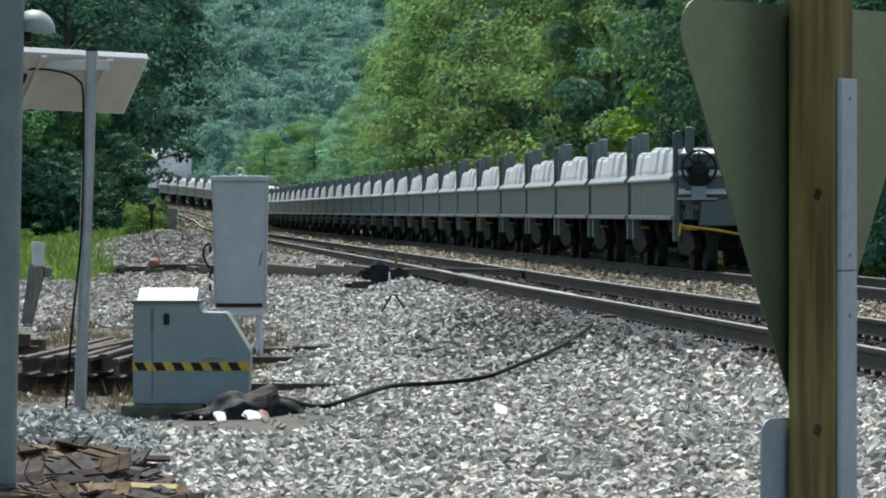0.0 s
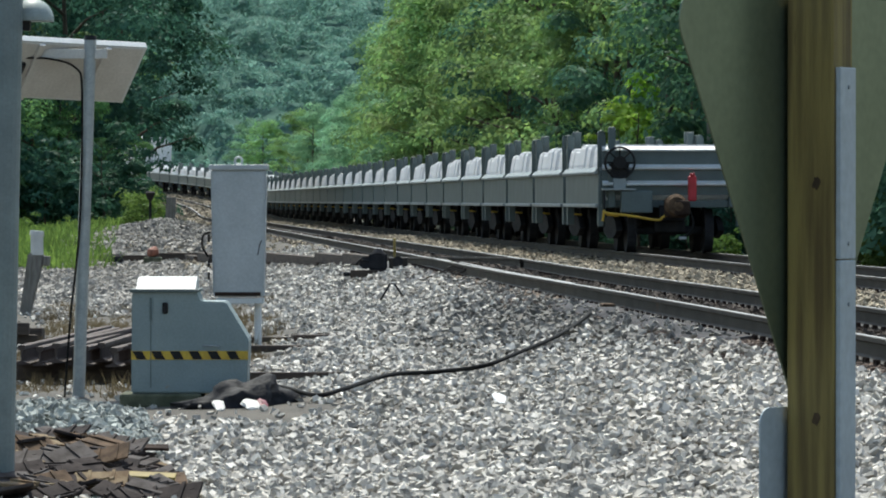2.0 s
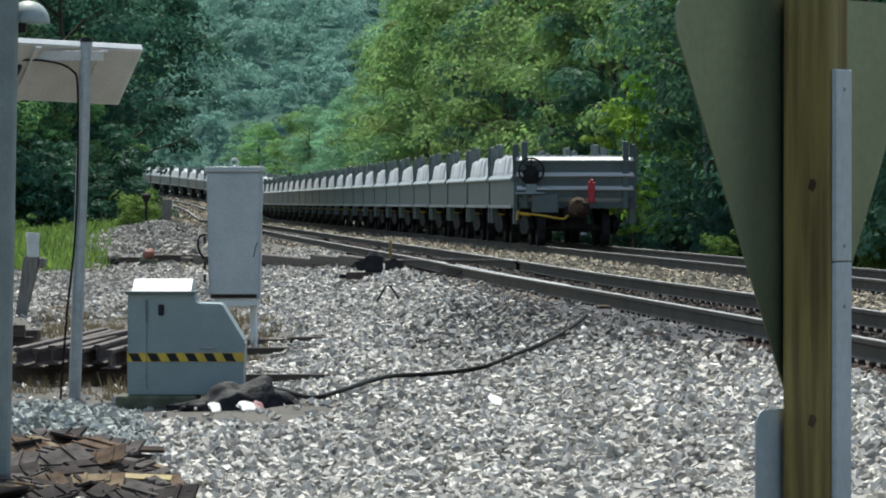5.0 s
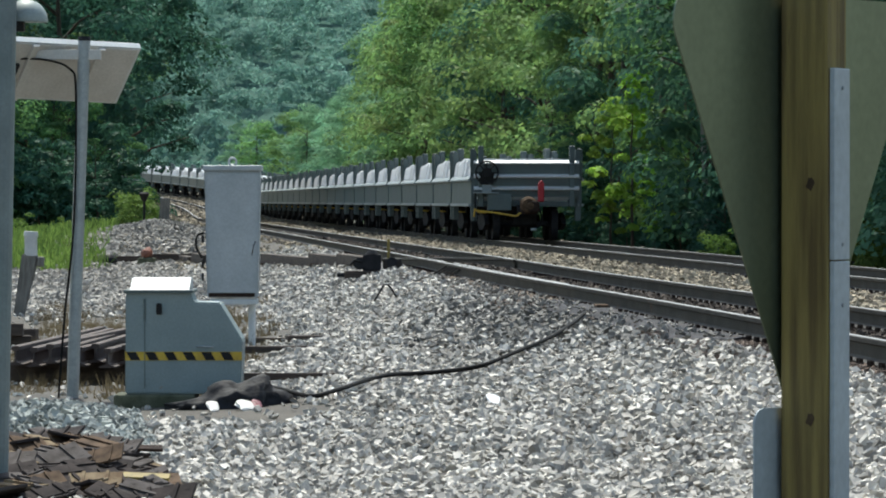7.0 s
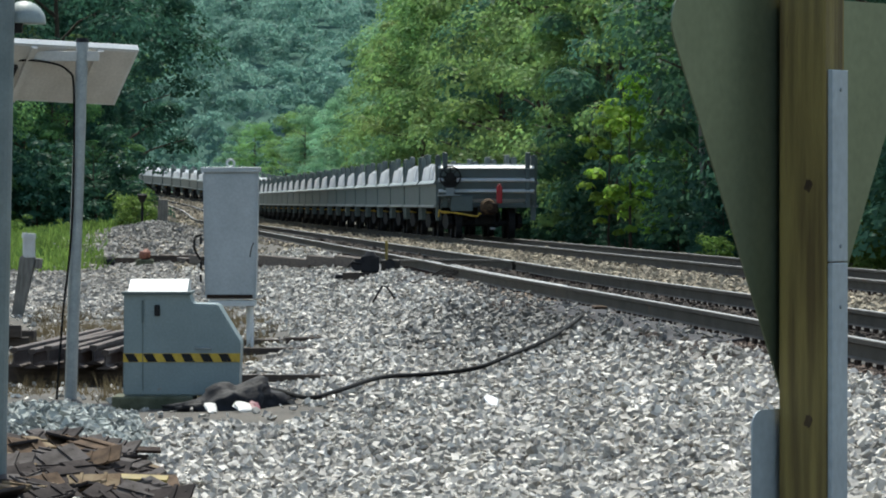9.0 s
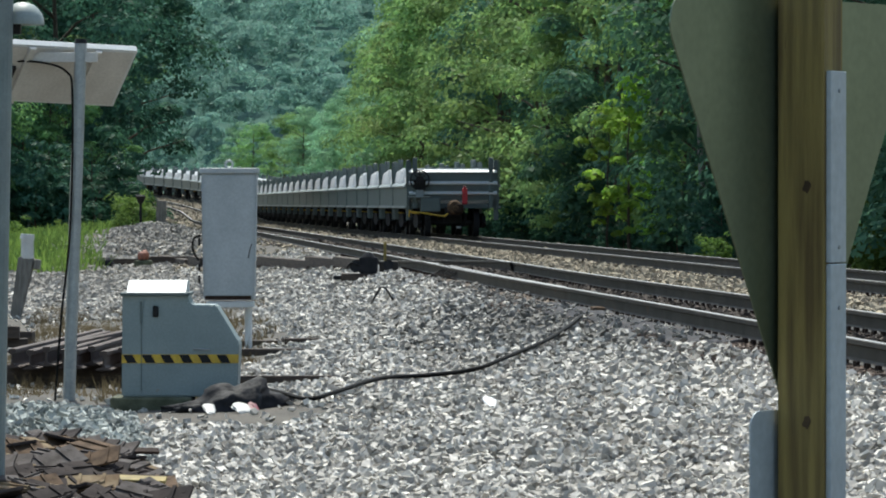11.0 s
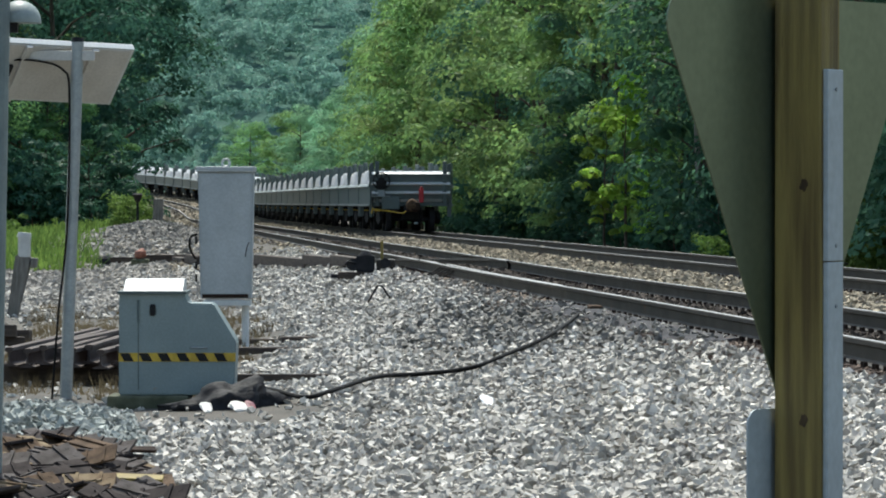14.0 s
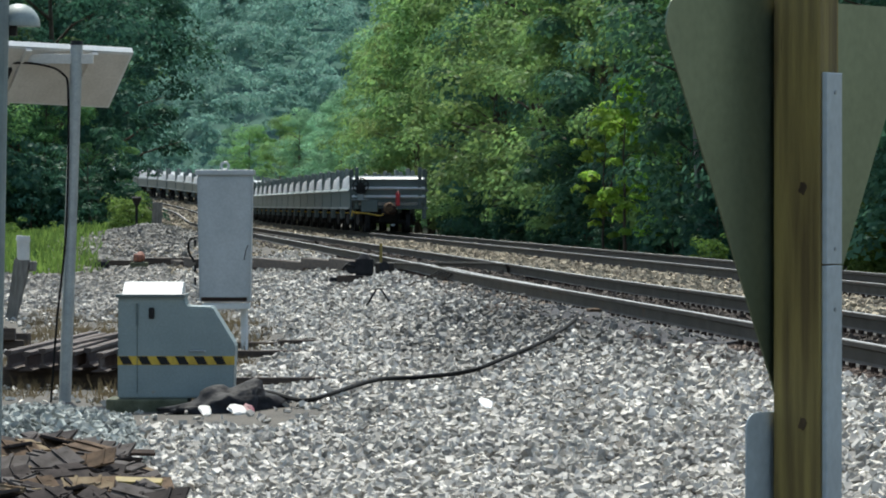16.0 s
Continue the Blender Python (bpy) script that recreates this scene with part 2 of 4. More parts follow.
def bm_cyl(bm, a, b, r0, r1=None, seg=12):
    a, b = Vector(a), Vector(b)
    d = b - a
    m = Matrix.Translation((a + b) / 2) @ d.to_track_quat("Z", "Y").to_matrix().to_4x4()
    bmesh.ops.create_cone(bm, cap_ends=True, segments=seg, radius1=r0, radius2=r0 if r1 is None else r1, depth=d.length, matrix=m)
    return bm


def cyl(a, b, r0, r1=None, seg=12):
    return bm_cyl(bmesh.new(), a, b, r0, r1, seg)


def prism(outline, y0, y1, bevel=0.0):
    """An outline in x, z drawn out from y0 to y1."""
    bm = bmesh.new()
    f = bm.faces.new([bm.verts.new((x, y0, z)) for x, z in outline])
    ext = bmesh.ops.extrude_face_region(bm, geom=[f])
    bmesh.ops.translate(bm, verts=[v for v in ext["geom"] if isinstance(v, bmesh.types.BMVert)], vec=(0, y1 - y0, 0))
    bmesh.ops.recalc_face_normals(bm, faces=bm.faces)
    if bevel:
        bmesh.ops.bevel(bm, geom=list(bm.edges), offset=bevel, segments=2, affect="EDGES")
    return bm


def tube(points, r, seg=8):
    """A tube along a smooth line."""
    bm = bmesh.new()
    pts = [Vector(p) for p in points]
    rings = []
    for i, p in enumerate(pts):
        d = (pts[min(i + 1, len(pts) - 1)] - pts[max(i - 1, 0)]).normalized()
        side = d.cross(Vector((0, 0, 1)) if abs(d.z) < 0.9 else Vector((1, 0, 0))).normalized()
        up = side.cross(d)
        rr = r[i] if isinstance(r, (list, tuple)) else r
        rings.append([bm.verts.new(p + (side * math.cos(a) + up * math.sin(a)) * rr) for a in (2 * math.pi * k / seg for k in range(seg))])
    for a, b in zip(rings, rings[1:]):
        for k in range(seg):
            bm.faces.new((a[k], a[(k + 1) % seg], b[(k + 1) % seg], b[k]))
    bm.faces.new(rings[0][::-1]), bm.faces.new(rings[-1])
    bmesh.ops.recalc_face_normals(bm, faces=bm.faces)
    for f in bm.faces:
        f.smooth = True
    return bm


def spline(points, n=8):
    """Catmull-Rom through the points."""
    P = [Vector(p) for p in points]
    P = [2 * P[0] - P[1], *P, 2 * P[-1] - P[-2]]
    out = []
    for i in range(1, len(P) - 2):
        a, b, c, d = P[i - 1:i + 3]
        for k in range(n):
            t = k / n
            out.append(0.5 * (2 * b + (c - a) * t + (2 * a - 5 * b + 4 * c - d) * t * t + (3 * b - a - 3 * c + d) * t ** 3))
    return [*out, P[-2]]


def bulk(name, verts, faces, material, parent=None, mats=None, smooth=False):
    """Many small faces of one size at once."""
    me = bpy.data.meshes.new(name)
    verts, faces = np.asarray(verts, dtype=np.float32), np.asarray(faces, dtype=np.int32)
    n, k = faces.shape
    me.vertices.add(len(verts))
    me.vertices.foreach_set("co", verts.ravel())
    me.loops.add(n * k)
    me.loops.foreach_set("vertex_index", faces.ravel())
    me.polygons.add(n)
    me.polygons.foreach_set("loop_start", np.arange(0, n * k, k, dtype=np.int32))
    me.update(calc_edges=True)
    me.polygons.foreach_set("use_smooth", np.full(n, smooth))
    me.materials.append(material)
    ob = new(name, me)
    if parent:
        ob.parent = parent
    return ob


# ================= the plan: tracks and ground =================
RAIL_Z = 0.70
SLOPE = -0.0708


def bend(y):
    return -max(0.0, y - 310.0) ** 2 / 1800.0


def climb(y):
    d = max(0.0, y - 285.0)
    return 0.016 * d * d / (d + 14.0)


def main_x(y):          # centre of the nearer main track
    return 2.70 + SLOPE * (y - 51.8) + bend(y) - 0.12 * math.exp(-((y - 68.0) / 13.0) ** 2)


def far_x(y):           # centre of the train's track
    return 5.12 + SLOPE * (y - 79.7) + bend(y)


def spur_off(y):        # how far the spur has left the nearer main track
    d = max(0.0, y - 76.0)
    return -min(0.00135 * d * d, 0.60 + max(0.0, d - 21.0) * 0.062) if d < 72 else -3.75


def spur_x(y):
    return main_x(y) + spur_off(y)


def spur_z(y):
    return RAIL_Z - 0.0112 * max(0.0, y - 84.0) + 0.004


PROFILE_D = [-40, -16.0, -12.5, -9.6, -8.2, -7.0, 0.55, 1.3, 2.4, 4.3, 9.0, 40.0]
PROFILE_Z = [-0.1, -0.1, -0.25, 0.1, 0.44, 0.49, 0.49, 0.32, 0.10, -0.10, -0.12, 0.25]


def ground_np(X, Y):
    bendv = -np.minimum(np.maximum(0.0, Y - 310.0), 300.0) ** 2 / 1800.0
    d = np.maximum(0.0, Y - 285.0)
    up = 0.016 * d * d / (d + 14.0)
    off = (1.95 + SLOPE * (Y - 51.8) + bendv) - X
    z = np.interp(off, PROFILE_D, PROFILE_Z) + up
    z = z + 0.68 * np.exp(-((X + 11.6) / 2.1) ** 2 / 2 - ((Y - 163.0) / 13.0) ** 2 / 2)      # gravel mound by the end of the spur
    z = z + 0.55 * np.exp(-((X + 9.9) / 1.1) ** 2 / 2 - ((Y - 171.0) / 9.0) ** 2 / 2)      # a darker one beside it
    z = z + 0.025 * np.sin(X * 1.7 + Y * 0.31) * np.sin(Y * 0.53 - X * 0.4) * np.clip(off - 0.8, 0, 1)
    return z


def ground_z(x, y):
    return float(ground_np(np.array([x]), np.array([y]))[0])


def build_ground():
    ys = np.concatenate([np.arange(-60, 20, 8.0), np.arange(20, 70, 0.5), np.arange(70, 180, 1.5), np.arange(180, 480, 6.0), np.array([480, 520, 600, 800, 1200, 2000, 4000.0])])
    us = np.concatenate([np.array([-3000, -1200, -500, -200, -100, -60, -40]), np.arange(-30, -16, 2.0), np.arange(-16, 12, 0.35), np.arange(12, 30, 2.0), np.array([40, 80, 200, 600, 1500, 3000.0])])
    U, Y = np.meshgrid(us, ys)
    X = U + 1.95 + SLOPE * (Y - 51.8) * (np.abs(U) < 900)
    Z = ground_np(X, Y)
    n, k = U.shape
    i = np.arange(n * k).reshape(n, k)
    faces = np.stack([i[:-1, :-1], i[:-1, 1:], i[1:, 1:], i[1:, :-1]], -1).reshape(-1, 4)
    ob = bulk("ground", np.stack([X, Y, Z], -1).reshape(-1, 3), faces, M_GROUND, smooth=True)
    ob.data.materials.append(M_SOIL)
    cy = Y[:-1, :-1].reshape(-1)
    cu = U[:-1, :-1].reshape(-1)
    soil = (cu > 11.5) | (cu < -14) | ((cu < -11) & (cy > 160)) | (cy > 700)
    ob.data.polygons.foreach_set("material_index", soil.astype(np.int32))
    tagged(ob, "pale grey crushed-stone ground sloping down from the tracks", "ground", kind="structure")


build_ground()

RAIL_PROFILE = [(-0.0762, 0), (0.0762, 0), (0.0762, 0.012), (0.02, 0.03), (0.009, 0.045), (0.009, 0.135), (0.0365, 0.148), (0.0365, 0.180), (0.028, 0.187), (-0.028, 0.187), (-0.0365, 0.180), (-0.0365, 0.148), (-0.009, 0.135), (-0.009, 0.045), (-0.02, 0.03), (-0.0762, 0.012)]


def rail(parent, fx, fz, y0, y1, step=4.0, name="rail"):
    """A rail whose head's middle runs at fx(y), fz(y)."""
    ys = np.arange(y0, y1 + step * 0.5, step)
    k = len(RAIL_PROFILE)
    verts, faces = [], []
    for y in ys:
        for px, pz in RAIL_PROFILE:
            verts.append((fx(y) + px, y, fz(y) - 0.187 + pz))
    for i in range(len(ys) - 1):
        for j in range(k):
            faces.append((i * k + j, i * k + (j + 1) % k, (i + 1) * k + (j + 1) % k, (i + 1) * k + j))
    ob = bulk(name, verts, faces, M_RAIL, parent)
    ob.data.materials.append(M_HEAD)
    top = np.zeros(len(faces), dtype=np.int32)
    top[8::k] = 1
    ob.data.polygons.foreach_set("material_index", top)
    return ob


def tie_mesh():
    bm = box(-1.3, 1.3, -0.115, 0.115, -0.18, 0.0, 0.01)
    ob = part("tie", bm, M_TIE)
    return ob


TIE = tie_mesh()
PLATE_BM = bmesh.new()
bm_box(PLATE_BM, -0.18, 0.18, -0.1, 0.1, -0.004, 0.02)
for sx in (-0.10, 0.10):
    for sy in (-0.055, 0.055):
        bm_box(PLATE_BM, sx - 0.016, sx + 0.016, sy - 0.016, sy + 0.016, 0.018, 0.058)
PLATE = part("tie_plate", PLATE_BM, M_RUST)


def track(fx, fz, y0, y1, t0, t1, label, rails=(-0.7525, 0.7525), skip=None):
    th = empty("railway_track", Matrix.Identity(4), label, "track", kind="structure")
    for o in rails:
        rail(th, lambda y, o=o: fx(y) + o, fz, y0, y1)
    n = int((t1 - t0) / 0.5)
    for i in range(n):
        y = t0 + i * 0.5
        dy = math.atan(-SLOPE)
        share("tie", TIE, pose(fx(y) + random.uniform(-0.04, 0.04), y, fz(y) - 0.205, 0, 0, math.degrees(dy) + random.uniform(-1, 1)), th)
        for o in rails:
            share("tie_plate", PLATE, pose(fx(y) + o, y, fz(y) - 0.205, 0, 0, math.degrees(dy)), th)
    return th


def far_ties(th, fx, fz, y0, y1):
    """The ties past the nearer ones, in one piece."""
    verts, faces = [], []
    cube = [(-1, -1, -1), (1, -1, -1), (1, 1, -1), (-1, 1, -1), (-1, -1, 0), (1, -1, 0), (1, 1, 0), (-1, 1, 0)]
    for i in range(int((y1 - y0) / 0.55)):
        y = y0 + i * 0.55
        b = 8 * i
        verts += [(fx(y) + 1.3 * cx, y + 0.115 * cy - 0.07 * 1.3 * cx * SLOPE, fz(y) - 0.19 + 0.18 * cz) for cx, cy, cz in cube]
        faces += [(b + 4, b + 5, b + 6, b + 7), (b, b + 1, b + 5, b + 4), (b + 1, b + 2, b + 6, b + 5), (b + 2, b + 3, b + 7, b + 6), (b + 3, b, b + 4, b + 7)]
    bulk("tie_row", verts, faces, M_TIE, th)


def flat_z(y):
    return RAIL_Z + climb(y)


far_ties(track(main_x, flat_z, 12, 500, 24, 110, "dark steel rails on timber ties in pale ballast"), main_x, flat_z, 110, 420)
far_ties(track(far_x, flat_z, 12, 560, 44, 150, "dark steel rails of the train's track in ballast"), far_x, flat_z, 150, 420)
spur = empty("spur_track", Matrix.Identity(4), "rusty steel rails curving away from the main track", "track", kind="structure")
rail(spur, lambda y: spur_x(y) - 0.7525 + 0.072, spur_z, 79, 156, 2.0)
rail(spur, lambda y: spur_x(y) + 0.7525, spur_z, 82, 156, 2.0)
rail(spur, lambda y: main_x(y) - 0.60 - (78 - y) * 0.004, lambda y: RAIL_Z - 0.004, 58, 78, 2.0, "switch_point")
for i in range(106):
    y = 92 + i * 0.55
    share("tie", TIE, pose(spur_x(y), y, spur_z(y) - 0.205, 0, 0, 5), spur)
bpy.data.objects.remove(TIE), bpy.data.objects.remove(PLATE)

# ================= the train =================
CAR_L = 7.13
N_CARS = 46


def build_car():
    """A low-sided grey car; x across, y along (towards the train's front), z from the rail's top; its rear joint at y = 0."""
    car = empty("gondola_car", Matrix.Identity(4), "grey low-sided rail car with tall end posts and white load", "rail car", "cars of the train")
    y0, y1 = 0.26, CAR_L - 0.20
    W = 1.36
    bm = box(-W + 0.1, W - 0.1, y0 + 0.05, y1 - 0.05, 0.86, 1.0, 0.01)
    part("floor_deck", bm, M_CAR, car)
    for s in (-1, 1):
        bm = bmesh.new()
        bm_box(bm, s * (W + 0.02) - 0.03, s * (W + 0.02) + 0.03, y0 + 0.04, y1 - 0.04, 0.86, 1.56)
        part("side_wall", bm, M_CAR, car)
        part("top_chord", prism([(s * (W - 0.03), 1.50), (s * (W + 0.12), 1.50), (s * (W + 0.13), 1.54), (s * (W + 0.05), 1.63), (s * (W - 0.03), 1.64)], y0 + 0.1, y1 - 0.1, 0.008), M_CARLIGHT, car)
        part("bottom_sill", box(s * (W + 0.04) - 0.07, s * (W + 0.04) + 0.07, y0 + 0.1, y1 - 0.1, 0.86, 0.93, 0.015), M_CARLIGHT, car)
        for ye, e in ((y0, 1), (y1, -1)):
            part("corner_post", box(s * (W - 0.20) - 0.07, s * (W - 0.20) + 0.07, ye - 0.06, ye + 0.06, 0.86, 2.40, 0.02), M_CAR, car)
            part("side_post", prism([(s * (W - 0.03) - 0.07, 0.50), (s * (W - 0.03) + 0.07, 0.50), (s * (W - 0.03) + 0.07, 2.24), (s * (W - 0.03) + 0.02, 2.32), (s * (W - 0.03) - 0.07, 2.32)], ye + e * 0.12, ye + e * 0.34, 0.008), M_CAR, car)
            gr = spline([(s * (W + 0.05), ye + e * 0.02, 1.5), (s * (W + 0.06), ye + e * 0.02, 2.1), (s * (W + 0.04), ye + e * 0.04, 2.30), (s * (W - 0.06), ye + e * 0.06, 2.32)], 3)
            part("grab_iron", tube(gr, 0.016, 5), M_CAR, car)
    for ye, e in ((y0, 1), (y1, -1)):
        bm = box(-W + 0.02, W - 0.02, min(ye, ye + e * 0.08), max(ye, ye + e * 0.08), 1.10, 1.98)
        part("end_wall", bm, M_CAR, car)
        for z in (1.32, 1.63):
            part("end_rib", prism_y([(ye, z - 0.05), (ye - e * 0.10, z - 0.03), (ye - e * 0.10, z), (ye, z + 0.055)], -W + 0.02, W - 0.02), M_LID, car)
        part("end_cap", prism_y([(ye + e * 0.10, 1.94), (ye - e * 0.06, 1.94), (ye - e * 0.06, 1.97), (ye + e * 0.06, 2.03), (ye + e * 0.10, 2.03)], -W + 0.02, W - 0.02), M_LID, car)
    # load: pale blocks in a row
    n = 5
    step = (y1 - y0 - 0.5) / n
    for k in range(n):
        a = y0 + 0.25 + k * step
        top = 2.09 - 0.012 * k + 0.03 * ((k * 7) % 3 - 1)
        w0, w1 = W + 0.05, W - 0.005
        bm = prism([(-w0, 1.56), (-w0 + 0.3, 1.0), (w0 - 0.3, 1.0), (w0, 1.56), (w0, 1.66), (w1, top - 0.05), (w1 - 0.04, top), (-w1 + 0.04, top), (-w1, top - 0.05), (-w0, 1.66)], a + 0.16, a + step - 0.16, 0.03)
        for v in bm.verts:
            v.co.x += 0.02 * math.sin(v.co.y * 9)
        part("load_block", bm, M_LOAD, car, "white load block")
    # bogie shared with the next joint: two axles at the rear joint
    bog = part("bogie", box(-0.3, 0.3, -1.15, 1.15, 0.38, 0.62, 0.03), M_UNDER, car)
    bog.matrix_basis = pose(0, 1.75, 0)
    for s in (-1, 1):
        part("side_frame", prism_y([( -1.25, 0.42), (-0.9, 0.62), (-0.35, 0.70), (0.35, 0.70), (0.9, 0.62), (1.25, 0.42), (0.95, 0.34), (0.4, 0.26), (-0.4, 0.26), (-0.95, 0.34)], s * 0.98 - 0.06, s * 0.98 + 0.06), M_UNDER, bog)
        for ya in (-0.88, 0.88):
            bm = bmesh.new()
            bm_cyl(bm, (s * 0.70, ya, 0.42), (s * 0.83, ya, 0.42), 0.42, 0.42, 24)
            bm_cyl(bm, (s * 0.66, ya, 0.42), (s * 0.70, ya, 0.42), 0.445, 0.445, 24)
            part("wheel", bm, M_UNDER, bog, "dark steel wheel")
    for ya in (-0.88, 0.88):
        part("axle", cyl((-0.8, ya, 0.42), (0.8, ya, 0.42), 0.08), M_UNDER, bog)
    part("end_lever", tube([(-1.30, 0.06, 0.76), (-1.26, 0.02, 0.72), (-1.05, 0.0, 0.70)], 0.022, 6), M_YELLOW, car, "yellow uncoupling lever")
    part("brake_cylinder", cyl((-0.95, 2.9, 0.72), (-0.95, 3.6, 0.72), 0.14, seg=14), M_UNDER, car)
    part("centre_sill", box(-0.25, 0.25, 0.12, CAR_L - 0.05, 0.62, 0.9), M_UNDER, car)
    return car


def prism_y(outline, x0, x1):
    """An outline in y, z drawn out from x0 to x1."""
    bm = prism(outline, x0, x1)
    for v in bm.verts:
        v.co = Vector((v.co.y, v.co.x, v.co.z))
    bmesh.ops.recalc_face_normals(bm, faces=bm.faces)
    return bm


def tail_gear(car):
    """What the last car's end alone shows."""
    bm = bmesh.new()
    cx, cz, R = -1.02, 1.72, 0.285
    for k in range(40):
        a, b = 2 * math.pi * k / 40, 2 * math.pi * (k + 1) / 40
        bm_cyl(bm, (cx + R * math.cos(a), 0.10, cz + R * math.sin(a)), (cx + R * math.cos(b), 0.10, cz + R * math.sin(b)), 0.022, seg=6)
    for k in range(8):
        a = 2 * math.pi * k / 8
        bm_cyl(bm, (cx, 0.13, cz), (cx + R * math.cos(a), 0.10, cz + R * math.sin(a)), 0.016, seg=6)
    bm_cyl(bm, (cx, 0.06, cz), (cx, 0.3, cz), 0.125, seg=20)
    part("brake_wheel", bm, M_BLACK, car, "black spoked hand-brake wheel")
    part("brake_housing", prism([(cx - 0.16, 1.42), (cx + 0.16, 1.42), (cx + 0.19, 1.72), (cx - 0.19, 1.72)], 0.14, 0.30, 0.02), M_BLACK, car)
    part("end_platform", box(-1.36, -0.72, -0.02, 0.30, 1.19, 1.225, 0.005), M_CARLIGHT, car)
    part("platform_bracket", box(cx - 0.12, cx + 0.12, 0.1, 0.3, 1.22, 1.42, 0.01), M_CARLIGHT, car)
    part("equipment_box", box(-1.0, -0.40, 0.02, 0.34, 0.76, 1.18, 0.02), M_CAR, car, "grey steel equipment box")
    part("step_bar", tube([(-1.32, 0.1, 1.2), (-1.32, 0.1, 0.5)], 0.018, 6), M_BLACK, car)
    part("uncoupling_lever", tube(spline([(-1.36, 0.02, 0.60), (-1.33, -0.02, 0.80), (-1.30, -0.02, 0.76), (-0.8, -0.05, 0.70), (-0.32, -0.08, 0.62), (-0.22, -0.1, 0.68), (-0.08, -0.1, 0.72)], 4), 0.026, 6), M_YELLOW, car, "yellow uncoupling lever")
    bm = bmesh.new()
    bm_box(bm, -0.20, 0.22, -0.42, -0.02, 0.66, 1.06, 0.08)
    bm_box(bm, -0.11, 0.11, -0.02, 0.8, 0.72, 0.98)
    bm_box(bm, -0.04, 0.26, -0.56, -0.34, 0.70, 1.0, 0.06)
    cp = part("coupler", bm, M_RUST, car, "rusty coupler")
    bm = cyl((0.0, -0.50, 0.90), (0.0, -0.38, 0.90), 0.16, 0.22, 20)
    bm_cyl(bm, (0.03, -0.58, 0.88), (0.03, -0.50, 0.88), 0.09, seg=12)
    part("knuckle", bm, M_RUSTLIGHT, cp, "brown rusty knuckle")
    bm = box(0.24, 0.40, -0.36, -0.24, 0.98, 1.46, 0.03)
    bm_box(bm, 0.28, 0.36, -0.38, -0.22, 1.44, 1.52, 0.02)
    part("marker_light", bm, M_RED, car, "red rear-end marker")
    part("air_hose", tube(spline([(0.3, -0.1, 0.8), (0.34, -0.3, 0.55), (0.25, -0.38, 0.36), (0.12, -0.36, 0.30)], 5), 0.028, 6), M_RUBBER, car)
    part("hose_coupling", box(0.06, 0.2, -0.40, -0.33, 0.25, 0.31, 0.01), M_GALV, car)
    part("lettering", box(0.5, 1.05, 0.285, 0.297, 1.47, 1.53), M_BLACK, car, "dark bar of lettering")
    part("notice", box(0.86, 1.06, 0.27, 0.297, 1.18, 1.28), M_LOAD, car)


def train_pose(yj):
    """A car whose rear joint is at y = yj on the train's track."""
    a = Vector((far_x(yj), yj, flat_z(yj)))
    b = Vector((far_x(yj + CAR_L), yj + CAR_L, flat_z(yj + CAR_L)))
    d = b - a
    return Matrix.Translation(a) @ pose(0, 0, 0, math.degrees(math.atan2(d.z, math.hypot(d.x, d.y))), 0, math.degrees(math.atan2(-d.x, d.y)))


def rear_y(t):
    return 79.45 + 6.05 * t


FIRST = build_car()
CARS = [FIRST] + [copy_thing(FIRST, Matrix.Identity(4)) for _ in range(N_CARS - 1)]
tail_gear(FIRST)
FIRST["label"] = "last grey rail car with brake wheel, yellow lever, red marker"


def build_hopper():
    h = empty("hopper_car", Matrix.Identity(4), "tall pale grey covered hopper car ahead of the low cars", "rail car")
    part("body", prism([(-1.5, 1.2), (1.5, 1.2), (1.55, 3.9), (0.9, 4.6), (-0.9, 4.6), (-1.55, 3.9)], 0.6, 16.0, 0.03), M_LOAD, h)
    part("underframe", box(-1.3, 1.3, 0.3, 16.3, 0.5, 1.2), M_UNDER, h)
    for yy in (2.2, 14.4):
        bm = bmesh.new()
        for s in (-1, 1):
            for o in (-0.88, 0.88):
                bm_cyl(bm, (s * 0.68, yy + o, 0.43), (s * 0.83, yy + o, 0.43), 0.43, seg=20)
        part("wheelset", bm, M_UNDER, h)
    part("running_board", box(-0.5, 0.5, 0.7, 15.9, 4.6, 4.66), M_GALV, h)
    return h


HOPPER = build_hopper()

# ================= trees =================
def leaf_cloud(rng, centres, radii, per, size, flat=0.68):
    """Leaves, one triangle each, over the shells of small clumps."""
    C = np.repeat(centres, per, axis=0)
    R = np.repeat(radii, per)
    n = len(C)
    d = rng.normal(size=(n, 3))
    d /= np.linalg.norm(d, axis=1)[:, None]
    d[:, 2] = np.where(d[:, 2] < -0.2, -d[:, 2], d[:, 2])
    P = C + d * (R * rng.uniform(0.7, 1.1, n))[:, None] * np.array([1, 1, flat])
    nrm = d + rng.normal(size=(n, 3)) * 0.2 + np.array([0, 0, 0.25])
    nrm /= np.linalg.norm(nrm, axis=1)[:, None]
    u = np.cross(nrm, rng.normal(size=(n, 3)))
    u /= np.linalg.norm(u, axis=1)[:, None]
    v = np.cross(nrm, u)
    s = (size * rng.uniform(0.6, 1.35, n))[:, None]
    V = np.stack([P - u * s * 0.8 - v * s * 0.4, P + u * s * 0.8 - v * s * 0.3, P + v * s * 0.8], 1).reshape(-1, 3)
    return V, np.arange(3 * n).reshape(n, 3)


